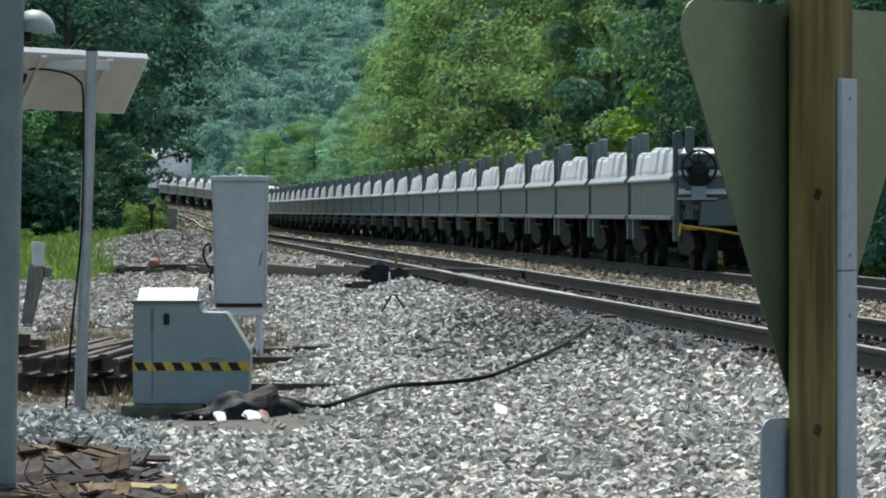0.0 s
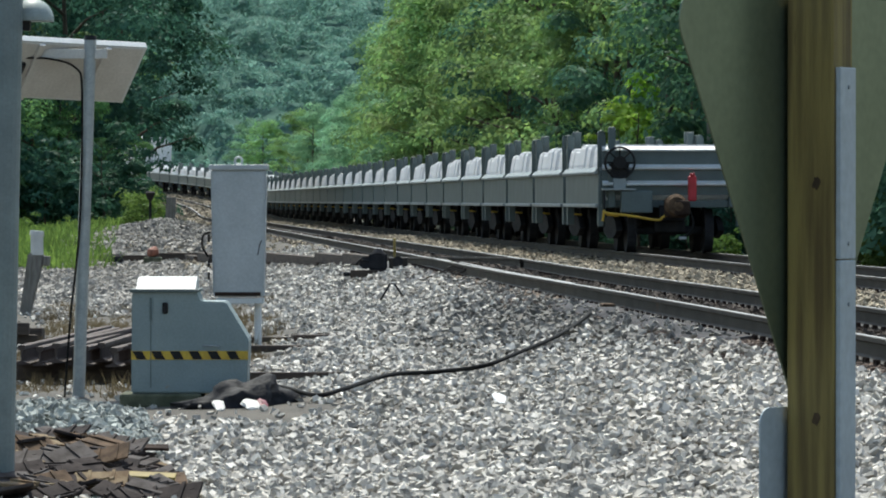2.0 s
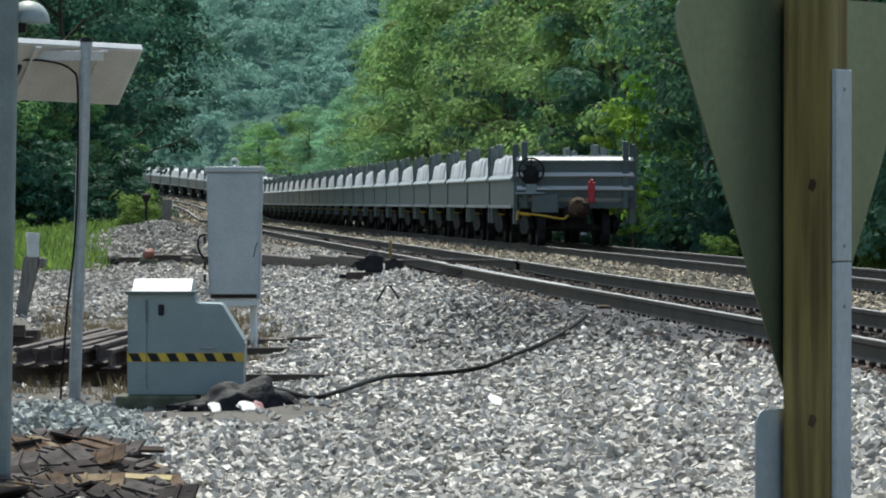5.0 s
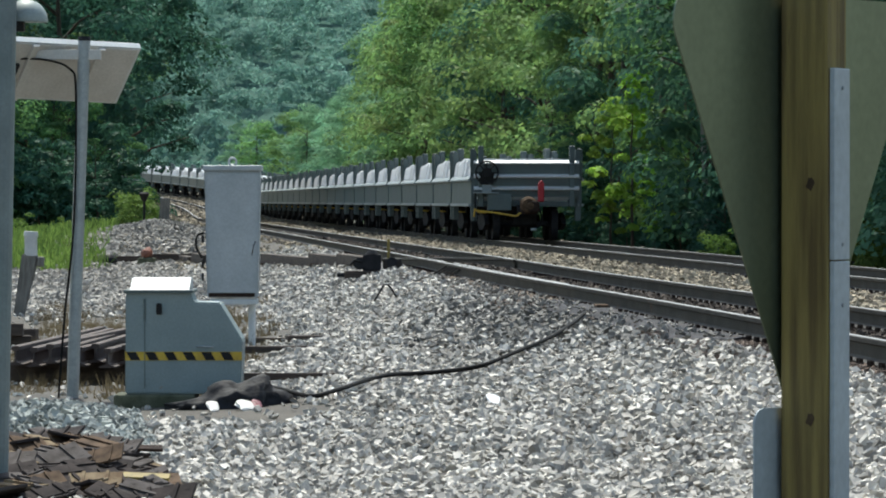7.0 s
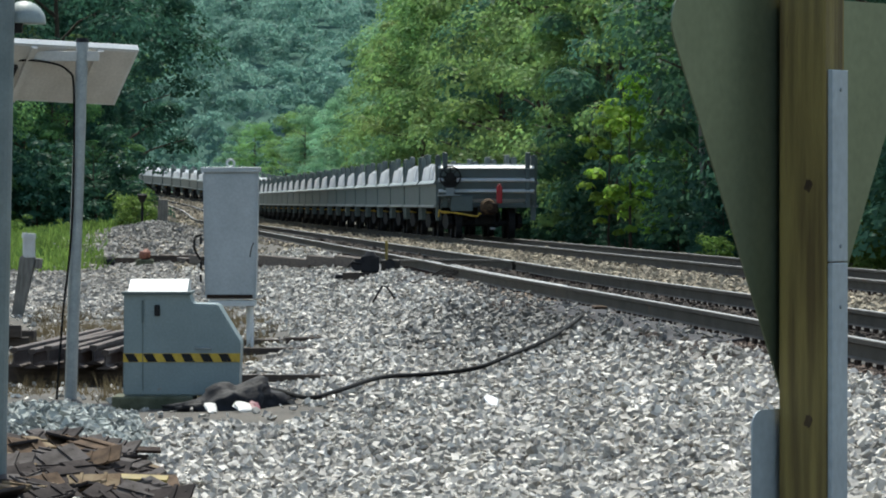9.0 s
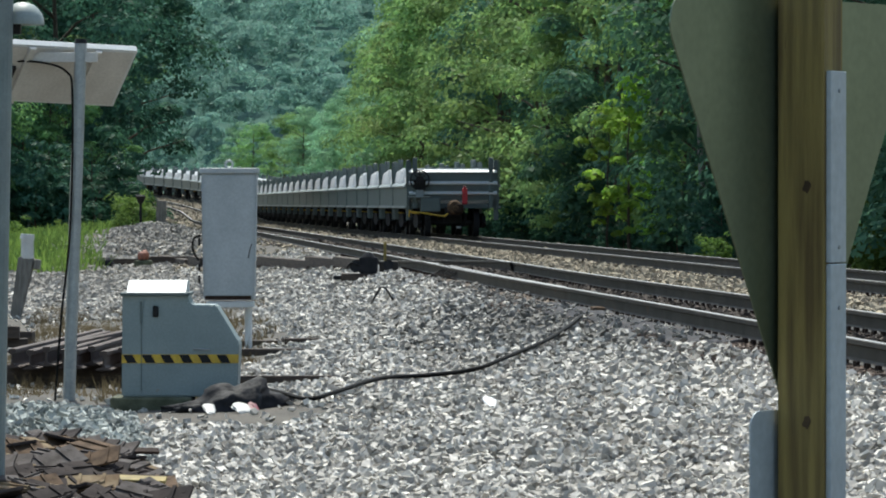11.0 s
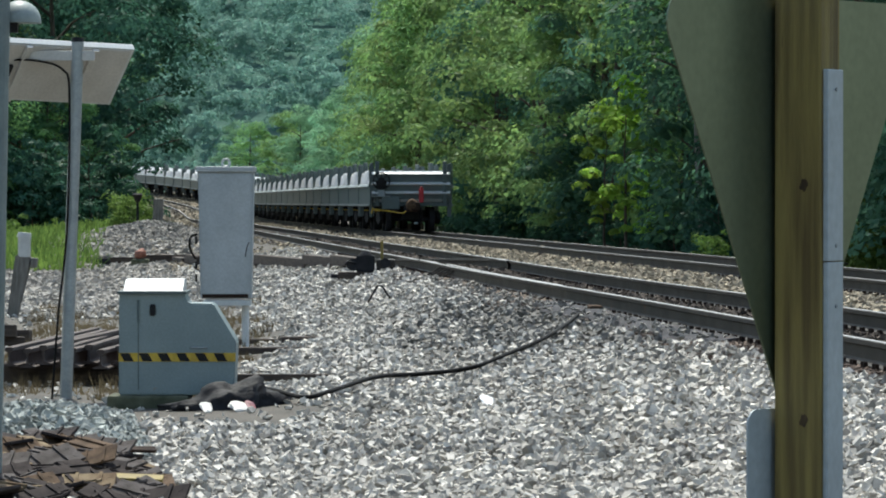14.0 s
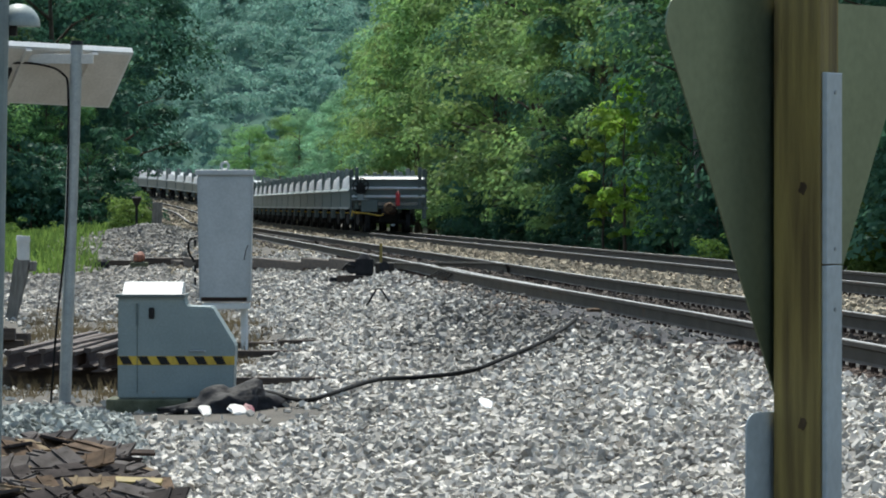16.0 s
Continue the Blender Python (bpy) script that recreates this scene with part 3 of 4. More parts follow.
def make_tree(seed, height, spread, low, clumps, per, size, leaf, name="tree", label="leafy green deciduous tree", lean=0.0, trunk_r=None, bark=None):
    rng = np.random.default_rng(seed)
    t = empty(name, Matrix.Identity(4), label, "tree" if "tree" in name else "bush")
    r = trunk_r or height * 0.013
    pts = [Vector((lean * (k / 6) ** 1.5 * height + rng.uniform(-0.1, 0.1), rng.uniform(-0.1, 0.1), height * 0.9 * k / 6 - (0.3 if k == 0 else 0))) for k in range(7)]
    trunk = part("trunk", tube(pts, [r * (1.25 - k / 6) for k in range(7)], 8), bark or M_BARK, t)
    for k in range(7):
        h = height * (0.22 + 0.09 * k)
        a = rng.uniform(0, 6.28)
        le = spread * (0.85 - 0.06 * k)
        b = Vector((lean * (h / height) ** 1.5 * height, 0, h))
        part("limb", tube([b, b + Vector((math.cos(a) * le * 0.5, math.sin(a) * le * 0.5, le * 0.35)), b + Vector((math.cos(a) * le, math.sin(a) * le, le * 0.5))], [r * 0.45, r * 0.3, r * 0.1], 5), M_BARK, trunk)
    u = rng.uniform(0, 1, clumps)
    z = height * (low + (1 - low) * u)
    prof = np.sqrt(np.clip(np.sin(np.pi * (0.12 + 0.86 * u)), 0.02, 1))
    a = rng.uniform(0, 2 * np.pi, clumps)
    q = spread * prof * np.sqrt(rng.uniform(0.25, 1.0, clumps))
    C = np.stack([q * np.cos(a) + lean * (z / height) ** 1.5 * height, q * np.sin(a), z], 1) + rng.normal(size=(clumps, 3)) * 0.25
    V, Fc = leaf_cloud(rng, C, spread * rng.uniform(0.16, 0.46, clumps), per, size)
    bulk("crown", V, Fc, leaf, t)
    return t


def plant(kinds, spots, group):
    used = set()
    for i, (k, x, y, sc, rz) in enumerate(spots):
        m = pose(x, y, ground_z(x, y) - 0.05, 0, 0, rz) @ Matrix.Scale(sc, 4)
        if k not in used:
            used.add(k)
            kinds[k].matrix_basis = m
            kinds[k]["group"] = group
        else:
            src = kinds[k]
            old = src.matrix_basis.copy()
            src.matrix_basis = Matrix.Identity(4)
            c = copy_thing(src, Matrix.Identity(4))
            c.matrix_basis = m
            src.matrix_basis = old
            c["group"] = group


def woods():
    rng = random.Random(4)
    kinds = {
        "a": make_tree(1, 13, 3.4, 0.06, 66, 210, 0.128, M_LEAF),
        "b": make_tree(2, 14, 3.8, 0.08, 68, 210, 0.132, M_LEAF),
        "c": make_tree(3, 12, 3.0, 0.05, 60, 205, 0.128, M_LEAFDEEP, label="deciduous tree with shade put into its deep green leaves"),
        "d": make_tree(5, 12, 3.2, 0.10, 60, 235, 0.12, M_LEAFPALE, label="pale silvery green deciduous tree"),
        "m": make_tree(7, 13, 3.5, 0.06, 66, 215, 0.132, M_LEAFMID, label="deciduous tree with haze put into its light green leaves"),
        "j": make_tree(8, 5.0, 2.3, 0.02, 46, 110, 0.14, M_LEAFDARK, name="bush", label="thicket under the trees, shade put into its dark green", trunk_r=0.05),
        "e": make_tree(6, 16, 4.0, 0.03, 76, 190, 0.132, M_LEAFDEEP, label="tall tree leafy down to the ground, shade put into its green"),
        "v": make_tree(14, 6.2, 0.95, 0.22, 42, 46, 0.13, M_LEAFBRIGHT, label="added slender young tree, sunlight put into its yellow-green leaves", trunk_r=0.05),
    }
    spots = []
    y = 98.0
    while y < 420:
        for row in range(2):
            yy = y + rng.uniform(-2, 2) + row * 1.5
            x = far_x(yy) + 8.2 + row * 4.6 + rng.uniform(-0.9, 0.9) + 0.8 * row + (1.6 if yy < 150 else 0)
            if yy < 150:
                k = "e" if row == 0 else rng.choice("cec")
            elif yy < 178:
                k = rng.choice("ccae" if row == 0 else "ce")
            elif yy < 262:
                k = rng.choice("aabbc" if row == 0 else "abce")
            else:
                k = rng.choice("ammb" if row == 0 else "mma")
            spots.append((k, x, yy, (rng.uniform(0.85, 1.12) + 0.16 * row) * float(np.interp(yy, [100, 290, 330, 400], [1.1, 1.0, 0.72, 0.48])), rng.uniform(0, 360)))
        y += 5.3 + (y - 98) * 0.014
    kinds["s"] = make_tree(31, 16, 1.6, 0.62, 14, 120, 0.12, M_LEAFDARK, label="slender leaning tree with pale bare trunk", lean=-0.05, trunk_r=0.085, bark=M_BARKPALE)
    spots += [("s", 8.0, 146, 1.0, 0), ("s", 9.3, 150, 1.05, 8)]
    spots += [("d", -1.0, 266, 1.0, 40), ("d", 0.6, 250, 0.7, 140)]
    spots += [("v", 5.95, 152, 0.92, 0), ("v", 6.6, 149, 0.5, 120), ("v", 5.5, 157, 0.78, 60)]
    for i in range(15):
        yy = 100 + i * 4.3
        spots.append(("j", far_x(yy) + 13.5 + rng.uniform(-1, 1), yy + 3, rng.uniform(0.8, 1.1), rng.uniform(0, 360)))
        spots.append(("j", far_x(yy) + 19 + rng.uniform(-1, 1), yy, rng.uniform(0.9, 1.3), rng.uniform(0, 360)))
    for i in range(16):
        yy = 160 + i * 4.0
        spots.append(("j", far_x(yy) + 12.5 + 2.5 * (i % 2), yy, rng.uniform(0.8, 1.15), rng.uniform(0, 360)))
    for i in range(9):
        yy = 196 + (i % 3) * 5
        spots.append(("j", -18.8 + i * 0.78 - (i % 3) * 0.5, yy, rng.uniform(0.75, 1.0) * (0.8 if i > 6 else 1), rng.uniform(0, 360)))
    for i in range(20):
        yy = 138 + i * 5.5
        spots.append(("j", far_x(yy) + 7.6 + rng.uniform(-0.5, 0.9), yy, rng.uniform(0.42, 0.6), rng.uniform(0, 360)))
    plant(kinds, spots, "woods beside the train")
    left = {
        "f": make_tree(11, 15, 5.0, 0.27, 90, 170, 0.155, M_LEAFDARK, label="broad-leaved tree with shade put into its dark leaves"),
        "g": make_tree(12, 14, 4.4, 0.27, 84, 170, 0.155, M_LEAFDARK, label="broad-leaved tree with shade put into its dark leaves"),
        "h": make_tree(13, 12, 3.6, 0.03, 60, 260, 0.13, M_LEAFSIDE, label="leafy tree beside the curve, sunlit patches put into its green"),
    }
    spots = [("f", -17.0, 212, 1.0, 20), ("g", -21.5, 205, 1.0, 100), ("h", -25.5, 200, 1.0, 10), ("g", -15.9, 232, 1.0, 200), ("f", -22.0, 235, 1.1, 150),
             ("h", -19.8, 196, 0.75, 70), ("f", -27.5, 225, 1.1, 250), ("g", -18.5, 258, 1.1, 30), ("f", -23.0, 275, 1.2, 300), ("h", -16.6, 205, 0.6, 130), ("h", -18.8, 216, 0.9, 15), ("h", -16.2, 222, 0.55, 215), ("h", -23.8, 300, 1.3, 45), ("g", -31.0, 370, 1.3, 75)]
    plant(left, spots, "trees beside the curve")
    bush = {"i": make_tree(21, 1.9, 1.1, 0.05, 60, 40, 0.09, M_GRASS, name="bush", label="bright green leafy bush", trunk_r=0.03)}
    spots = [("i", -11.0, 172, 0.6, 0), ("i", -11.2, 177, 0.75, 80), ("i", -16.0, 180, 0.6, 33), ("i", -14.2, 184, 0.5, 210), ("i", 7.35, 128, 0.45, 33),
             ("i", 10.9, 122, 1.0, 120), ("i", 11.3, 118, 0.9, 190), ("i", 11.9, 125, 1.2, 10), ("i", 12.0, 112, 0.9, 60)]
    plant(bush, spots, "bushes by the track")


woods()


def hill_front(X):
    """Where the far hill begins; it keeps clear of the curving track."""
    return 452.0 + np.maximum(0.0, -22.0 - X) * 4.0


def hill_z(X, Y):
    d = np.maximum(0.0, Y - hill_front(X))
    return 38.0 * (1 - np.exp(-d * 0.0105)) - 0.5 + 0.5 * np.sin(X * 0.31) * np.sin(Y * 0.07)


def far_woods():
    """A wooded hillside far behind: crowns beside crowns on a slope."""
    rng = np.random.default_rng(77)
    hx = np.arange(-150, 90, 4.0)
    hy = np.concatenate([np.arange(448, 700, 5.0), np.arange(700, 1200, 25.0)])
    A, B = np.meshgrid(hx, hy)
    Z = hill_z(A, B)
    i = np.arange(A.size).reshape(A.shape)
    faces = np.stack([i[:-1, :-1], i[:-1, 1:], i[1:, 1:], i[1:, :-1]], -1).reshape(-1, 4)
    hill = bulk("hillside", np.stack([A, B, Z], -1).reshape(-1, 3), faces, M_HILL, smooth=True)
    tagged(hill, "slope of the far hillside, haze put into its green", "hill", kind="structure")
    centres, radii = [], []
    for row in range(11):
        for x in np.arange(-48, 26, 4.1):
            cx = x + rng.uniform(-1.4, 1.4) + 2.0 * (row % 2)
            cy = float(hill_front(cx)) + 2 + row * 9.0 + rng.uniform(-2.5, 2.5)
            r = rng.uniform(1.9, 3.3)
            h = r * rng.uniform(1.1, 1.6)
            z0 = float(hill_z(np.array(cx), np.array(cy))) + rng.uniform(1.0, 4.0)
            m = 34
            d = rng.normal(size=(m, 3))
            d /= np.linalg.norm(d, axis=1)[:, None]
            d[:, 2] = np.where(d[:, 2] < -0.35, -d[:, 2], d[:, 2])
            d[:, 1] = np.where(d[:, 1] > 0.45, -d[:, 1], d[:, 1])
            k = rng.uniform(0.72, 1.05, (m, 1))
            centres.append(np.array([cx, cy, z0]) + d * k * np.array([r, r, h]))
            radii.append(rng.uniform(0.22, 0.36, m) * r)
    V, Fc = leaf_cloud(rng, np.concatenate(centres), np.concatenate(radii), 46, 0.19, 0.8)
    tagged(bulk("distant_woods", V, Fc, M_LEAFFAR), "distant wooded hillside, haze put into its blue-green leaf colour", "woods", kind="stuff")


far_woods()


def grass():
    rng = np.random.default_rng(9)
    n = 52000
    Y = rng.uniform(122, 215, n)
    X = rng.uniform(-20, -7.5, n) - (Y - 122) * 0.05
    keep = X < (1.95 + SLOPE * (Y - 51.8)) - 5.9 - 0.6 * np.sin(Y * 0.7) - 1.6 * rng.uniform(0, 1, n) ** 2
    keep &= np.sin(X * 1.9 + np.sin(Y * 0.8)) * np.sin(Y * 1.1) > rng.uniform(-1.2, 0.3, n)
    m = 9000                       # a tall tuft between the mounds and the curve
    X = np.concatenate([X[keep], -12.75 + rng.normal(size=m) * 0.42])
    Y = np.concatenate([Y[keep], rng.uniform(178, 212, m)])
    n = len(X)
    Z = ground_np(X, Y)
    h = rng.uniform(0.12, 0.62, n) + np.where(Y > 178, 0.25, 0.0)
    a = rng.uniform(0, np.pi, n)
    w = rng.uniform(0.014, 0.036, n)
    lx, ly = rng.normal(size=n) * 0.2, rng.normal(size=n) * 0.2
    dx, dy = np.cos(a) * w, np.sin(a) * w
    V = np.stack([np.stack([X - dx, Y - dy, Z], 1), np.stack([X + dx, Y + dy, Z], 1), np.stack([X + dx * 0.5 + lx, Y + dy * 0.5 + ly, Z + h], 1), np.stack([X - dx * 0.5 + lx, Y - dy * 0.5 + ly, Z + h], 1)], 1).reshape(-1, 3)
    tagged(bulk("grass", V, np.arange(4 * n).reshape(n, 4), M_GRASS), "tall bright green grass beside the spur", "grass", kind="stuff")


grass()


def weeds():
    """Dry tufts on the dusty ground."""
    rng = np.random.default_rng(19)
    m = 260
    cy = rng.uniform(43, 80, m)
    cx = rng.uniform(-5.6, -2.0, m) - 0.05 * np.maximum(0, cy - 60)
    k = 26
    X, Y = np.repeat(cx, k) + rng.normal(size=m * k) * 0.09, np.repeat(cy, k) + rng.normal(size=m * k) * 0.2
    n = len(X)
    Z = ground_np(X, Y)
    h = np.repeat(rng.uniform(0.05, 0.2, m), k) * rng.uniform(0.5, 1.2, n)
    lx = rng.normal(size=n) * 0.06
    V = np.stack([np.stack([X - 0.006, Y, Z], 1), np.stack([X + 0.006, Y, Z], 1), np.stack([X + lx, Y, Z + h], 1)], 1).reshape(-1, 3)
    tagged(bulk("dry_weeds", V, np.arange(3 * n).reshape(n, 3), M_DRY), "dry brown weed tufts on dusty ground", "weeds", kind="stuff")


weeds()


# ================= stones =================
def stones(name, X, Y, Z, R, material, label, seed):
    """Crushed stones: eight-cornered lumps, each knocked out of shape."""
    rng = np.random.default_rng(seed)
    n = len(X)
    base = np.array([(-1, -1, -1), (1, -1, -1), (1, 1, -1), (-1, 1, -1), (-1, -1, 1), (1, -1, 1), (1, 1, 1), (-1, 1, 1)], dtype=float)
    quads = np.array([(0, 3, 2, 1), (4, 5, 6, 7), (0, 1, 5, 4), (1, 2, 6, 5), (2, 3, 7, 6), (3, 0, 4, 7)])
    P = base[None] * rng.uniform(0.35, 1.0, (n, 8, 3)) * np.array([0.85, 0.8, 0.42]) * rng.uniform(0.75, 1.25, (n, 1, 3))
    q = rng.normal(size=(n, 4))
    q[:, 1:3] *= 0.45
    q /= np.linalg.norm(q, axis=1)[:, None]
    w, x, y, z = q.T
    M = np.stack([1 - 2 * (y * y + z * z), 2 * (x * y - w * z), 2 * (x * z + w * y), 2 * (x * y + w * z), 1 - 2 * (x * x + z * z), 2 * (y * z - w * x), 2 * (x * z - w * y), 2 * (y * z + w * x), 1 - 2 * (x * x + y * y)], 1).reshape(n, 3, 3)
    P = np.einsum("nij,nkj->nki", M, P) * R[:, None, None] + np.stack([X, Y, Z], 1)[:, None]
    Fc = (quads[None] + 8 * np.arange(n)[:, None, None]).reshape(-1, 4)
    ob = bulk(name, P.reshape(-1, 3), Fc, material)
    return tagged(ob, label, "gravel", kind="stuff")


def ballast():
    rng = np.random.default_rng(3)
    n = 100000
    Y = 18.5 + (125 - 18.5) * rng.uniform(0, 1, n) ** 1.7
    X = rng.uniform(-0.103, 0.103, n) * (Y + 1)
    off = 1.95 + SLOPE * (Y - 51.8) - X
    dusty = ((X < -1.9 - 0.25 * np.sin(Y * 0.9) - np.clip(Y - 58, 0, 99) * 0.075) & (Y > 41.5) & (Y < 77 + 3 * np.sin(X * 1.3))) | ((X < -1.0 + 0.2 * np.sin(Y * 3)) & (Y > 38.6) & (Y < 42.2))
    keep = (off > np.where((Y > 41) & (Y < 56.5), 0.70, np.where(Y < 75, 0.55, 0.5)) - np.where((Y > 41) & (Y < 75), 0.12, 0.3) * rng.uniform(0, 1, n)) & ~(dusty & (rng.uniform(0, 1, n) < 0.93))
    X, Y, off = X[keep], Y[keep], off[keep]
    R = rng.uniform(0.023, 0.047, len(X)) * (1 + 0.006 * (Y - 25))
    Z = ground_np(X, Y) + R * rng.uniform(-0.15, 0.8, len(X))
    oily = ((off - 0.8) / 1.6) ** 2 + ((Y - 53.0) / 11.5) ** 2 < rng.uniform(0.15, 1.2, len(X)) ** 1.5
    k = 420                        # a few stones kicked onto the mat and the dirt strip
    yk = rng.uniform(41, 75, k)
    xk = 1.95 + SLOPE * (yk - 51.8) - 0.16 - 0.5 * rng.uniform(0, 1, k) ** 0.6
    stones("stray_stones", xk, yk, ground_np(xk, yk) + 0.06, rng.uniform(0.02, 0.04, k), M_STONE_OIL, "stray dirty stones lying along the rail foot", 42)
    stones("ballast_gravel", X[~oily], Y[~oily], Z[~oily], R[~oily], M_STONE, "loose pale grey crushed stone ballast", 30)
    stones("oily_gravel", X[oily], Y[oily], Z[oily], R[oily], M_STONE_OIL, "grease-blackened crushed stone beside the rail", 33)
    n = 6500
    Y = 27 + 75 * rng.uniform(0, 1, n) ** 1.2
    X = 1.95 + SLOPE * (Y - 51.8) - 0.08 - (0.55 + 0.25 * np.sin(Y * 0.35)) * rng.uniform(0, 1, n) ** 1.3
    keep = (Y < 41) | (Y > 75) | (X < 1.95 + SLOPE * (Y - 51.8) - 0.52)
    X, Y = X[keep], Y[keep]
    R = rng.uniform(0.018, 0.036, len(X))
    stones("brown_gravel", X, Y, ground_np(X, Y) + 0.01, R, M_STONE_BROWN, "rust-brown dirty stone along the rail foot", 34)
    n = 15000
    Y = 76 + 69 * rng.uniform(0, 1, n) ** 0.8
    X = -0.103 * Y - 1 + rng.uniform(0, 1, n) * (0.030 * Y + 3.2)
    keep = (1.95 + SLOPE * (Y - 51.8) - X) > 0.9
    X, Y = X[keep], Y[keep]
    R = rng.uniform(0.05, 0.10, len(X)) * (1 + 0.006 * (Y - 70))
    stones("yard_gravel", X, Y, ground_np(X, Y) + R * rng.uniform(-0.1, 0.3, len(X)), R, M_STONE_YARD, "dull grey crushed stone of the yard beside the spur", 38)
    n = 5000
    Y = rng.uniform(140, 178, n)
    X = -11.6 + rng.normal(size=n) * 1.9
    R = rng.uniform(0.07, 0.14, n)
    stones("mound_gravel", X, Y, ground_np(X, Y) + 0.1 * R, R, M_STONE_YARD, "pale crushed stone on the low mound", 39)
    n = 3000
    Y = rng.uniform(157, 182, n)
    X = -9.6 + rng.normal(size=n) * 1.0
    R = rng.uniform(0.07, 0.14, n)
    stones("dark_mound_gravel", X, Y, ground_np(X, Y) + 0.1 * R, R, M_STONE_OIL, "dark grey-brown stone on the low mound by the spur", 41)
    n = 5200
    Y = rng.uniform(285, 420, n)
    X = 1.95 + SLOPE * (Y - 51.8) + rng.uniform(-4.5, 7.5, n) - np.maximum(0.0, Y - 310.0) ** 2 / 1800.0
    R = rng.uniform(0.10, 0.2, n)
    stones("curve_gravel", X, Y, ground_np(X, Y) + 0.1 * R, R, M_STONE_TAN, "tan crushed stone on the far curve", 40)
    n = 6500
    Y = rng.uniform(110, 300, n)
    X = 1.95 + SLOPE * (Y - 51.8) + rng.uniform(-7.5, 9.0, n) + bend(300)
    keep = np.abs(X - (2.70 + SLOPE * (Y - 51.8))) > 0.95
    X, Y = X[keep], Y[keep]
    R = rng.uniform(0.05, 0.11, len(X))
    stones("far_gravel", X, Y, ground_np(X, Y) + 0.2 * R, R, M_STONE_TAN, "tan crushed stone along the far tracks", 35)
    n = 16000
    Y = 34 + 120 * rng.uniform(0, 1, n) ** 1.6
    lane = rng.uniform(0, 1, n)
    centre = np.where(lane < 0.45, 2.70 + SLOPE * (Y - 51.8), 2.70 + 2.25 + SLOPE * (Y - 51.8))
    X = centre + rng.uniform(-1, 1, n) * np.where(lane < 0.45, 0.62, 1.30)
    R = rng.uniform(0.026, 0.05, n) * (1 + 0.010 * (Y - 34))
    Z = ground_np(X, Y) + 0.01 + R * rng.uniform(-0.1, 0.5, n)
    bed = lane < 0.45
    stones("track_gravel", X[~bed], Y[~bed], Z[~bed], R[~bed], M_STONE_TAN, "tan crushed stone between the two tracks", 31)
    stones("track_bed_gravel", X[bed], Y[bed], Z[bed] - 0.01, R[bed], M_STONE_BED, "greasy stone between the rails, shadow put into its dark colour", 36)
    n = 5200
    Y = rng.uniform(33.5, 41.2, n)
    X = -0.0915 * Y + rng.uniform(-0.4, 1.0, n) * 1.1
    hump = np.clip(1 - ((X + 0.083 * Y) / 0.85) ** 2, 0, 1) * np.clip(1 - ((Y - 37.5) / 4.2) ** 2, 0, 1)
    keep = hump > 0.02
    X, Y, hump = X[keep], Y[keep], hump[keep]
    R = rng.uniform(0.03, 0.06, len(X))
    Z = ground_np(X, Y) + hump * 0.20 * rng.uniform(0.2, 1, len(X))
    stones("blue_gravel_heap", X, Y, Z, R, M_STONE_BLUE, "heap of coarse blue-grey broken stone", 32)


ballast()


# ================= sign post at the crossing =================
def sign_post():
    sp = empty("yield_sign", pose(0.656, 8.5, -0.1, 0, 0, -27), "back of a triangular metal sign on a square pine post", "sign")
    a = 0.0445
    bm = box(-a, a, -a, a, 0, 3.4, 0.004)
    part("post", bm, M_WOOD, sp, "treated pine post with knots")
    for z in (1.415, 1.83):
        bm = cyl((0.012, -a - 0.0008, z), (0.012, -a + 0.004, z), 0.0075, seg=14)
        for v in bm.verts:
            dz = v.co.z - z
            v.co.z = z + dz * 1.5 + 0.0015 * math.sin(v.co.x * 900)
            v.co.x += 0.0018 * math.sin(dz * 500)
        part("knot", bm, M_KNOT, sp)
    # reflective strip on the face that looks to the right
    for z0, z1 in ((0.1, 1.694), (1.696, 2.034)):
        st = part("strip", box(a, a + 0.010, -0.036, 0.036, z0, z1, 0.002), M_STRIP, sp, "pale grey metal strip")
        for z in ((1.999, 1.723) if z1 > 2 else (1.616, 0.135)):
            part("bolt", cyl((a + 0.009, 0, z), (a + 0.0125, 0, z), 0.0036, seg=8), M_GALV, st)
    # triangular plate, point down, on the left face
    S, R = 0.914, 0.055
    h = S * math.sqrt(3) / 2
    cor = [(-S / 2, 2.165), (S / 2, 2.165), (0, 2.165 - h)]
    pts = []
    for i, (cx, cz) in enumerate(cor):
        c = Vector((cx, cz))
        cen = Vector((0, 2.165 - h / 3))
        q = c + (cen - c).normalized() * (2 * R)
        mid = math.atan2(c.y - q.y, c.x - q.x)
        for k in range(9):
            an = mid + radians(60) * (1 - k / 4)
            pts.append((q.x + R * math.cos(an), q.y + R * math.sin(an)))
    pl = part("sign_plate", prism(pts, 0, 0.0032), M_ALU, sp, "dull aluminium back of the sign")
    pl.matrix_basis = pose(-a - 0.003, 0.0, 0, 0, 0, -98) @ Matrix.Translation((-0.036, -0.004, 0))
    for z in (1.62, 2.10):
        part("sign_bolt", cyl((-a - 0.012, 0, z), (-a, 0, z), 0.008, seg=8), M_GALV, sp)
    w, hh, r = 0.152, 0.30, 0.03
    pts = []
    for cx, cz, s0 in ((w - r, 1.435 - r, 0), (-w + r, 1.435 - r, 90), (-w + r, 1.435 - hh + r, 180), (w - r, 1.435 - hh + r, 270)):
        for k in range(6):
            an = radians(s0 + 90 * k / 5)
            pts.append((cx + r * math.cos(an), cz + r * math.sin(an)))
    p2 = part("small_plate", prism(pts, 0, 0.003), M_STRIP, sp, "small rounded aluminium plate")
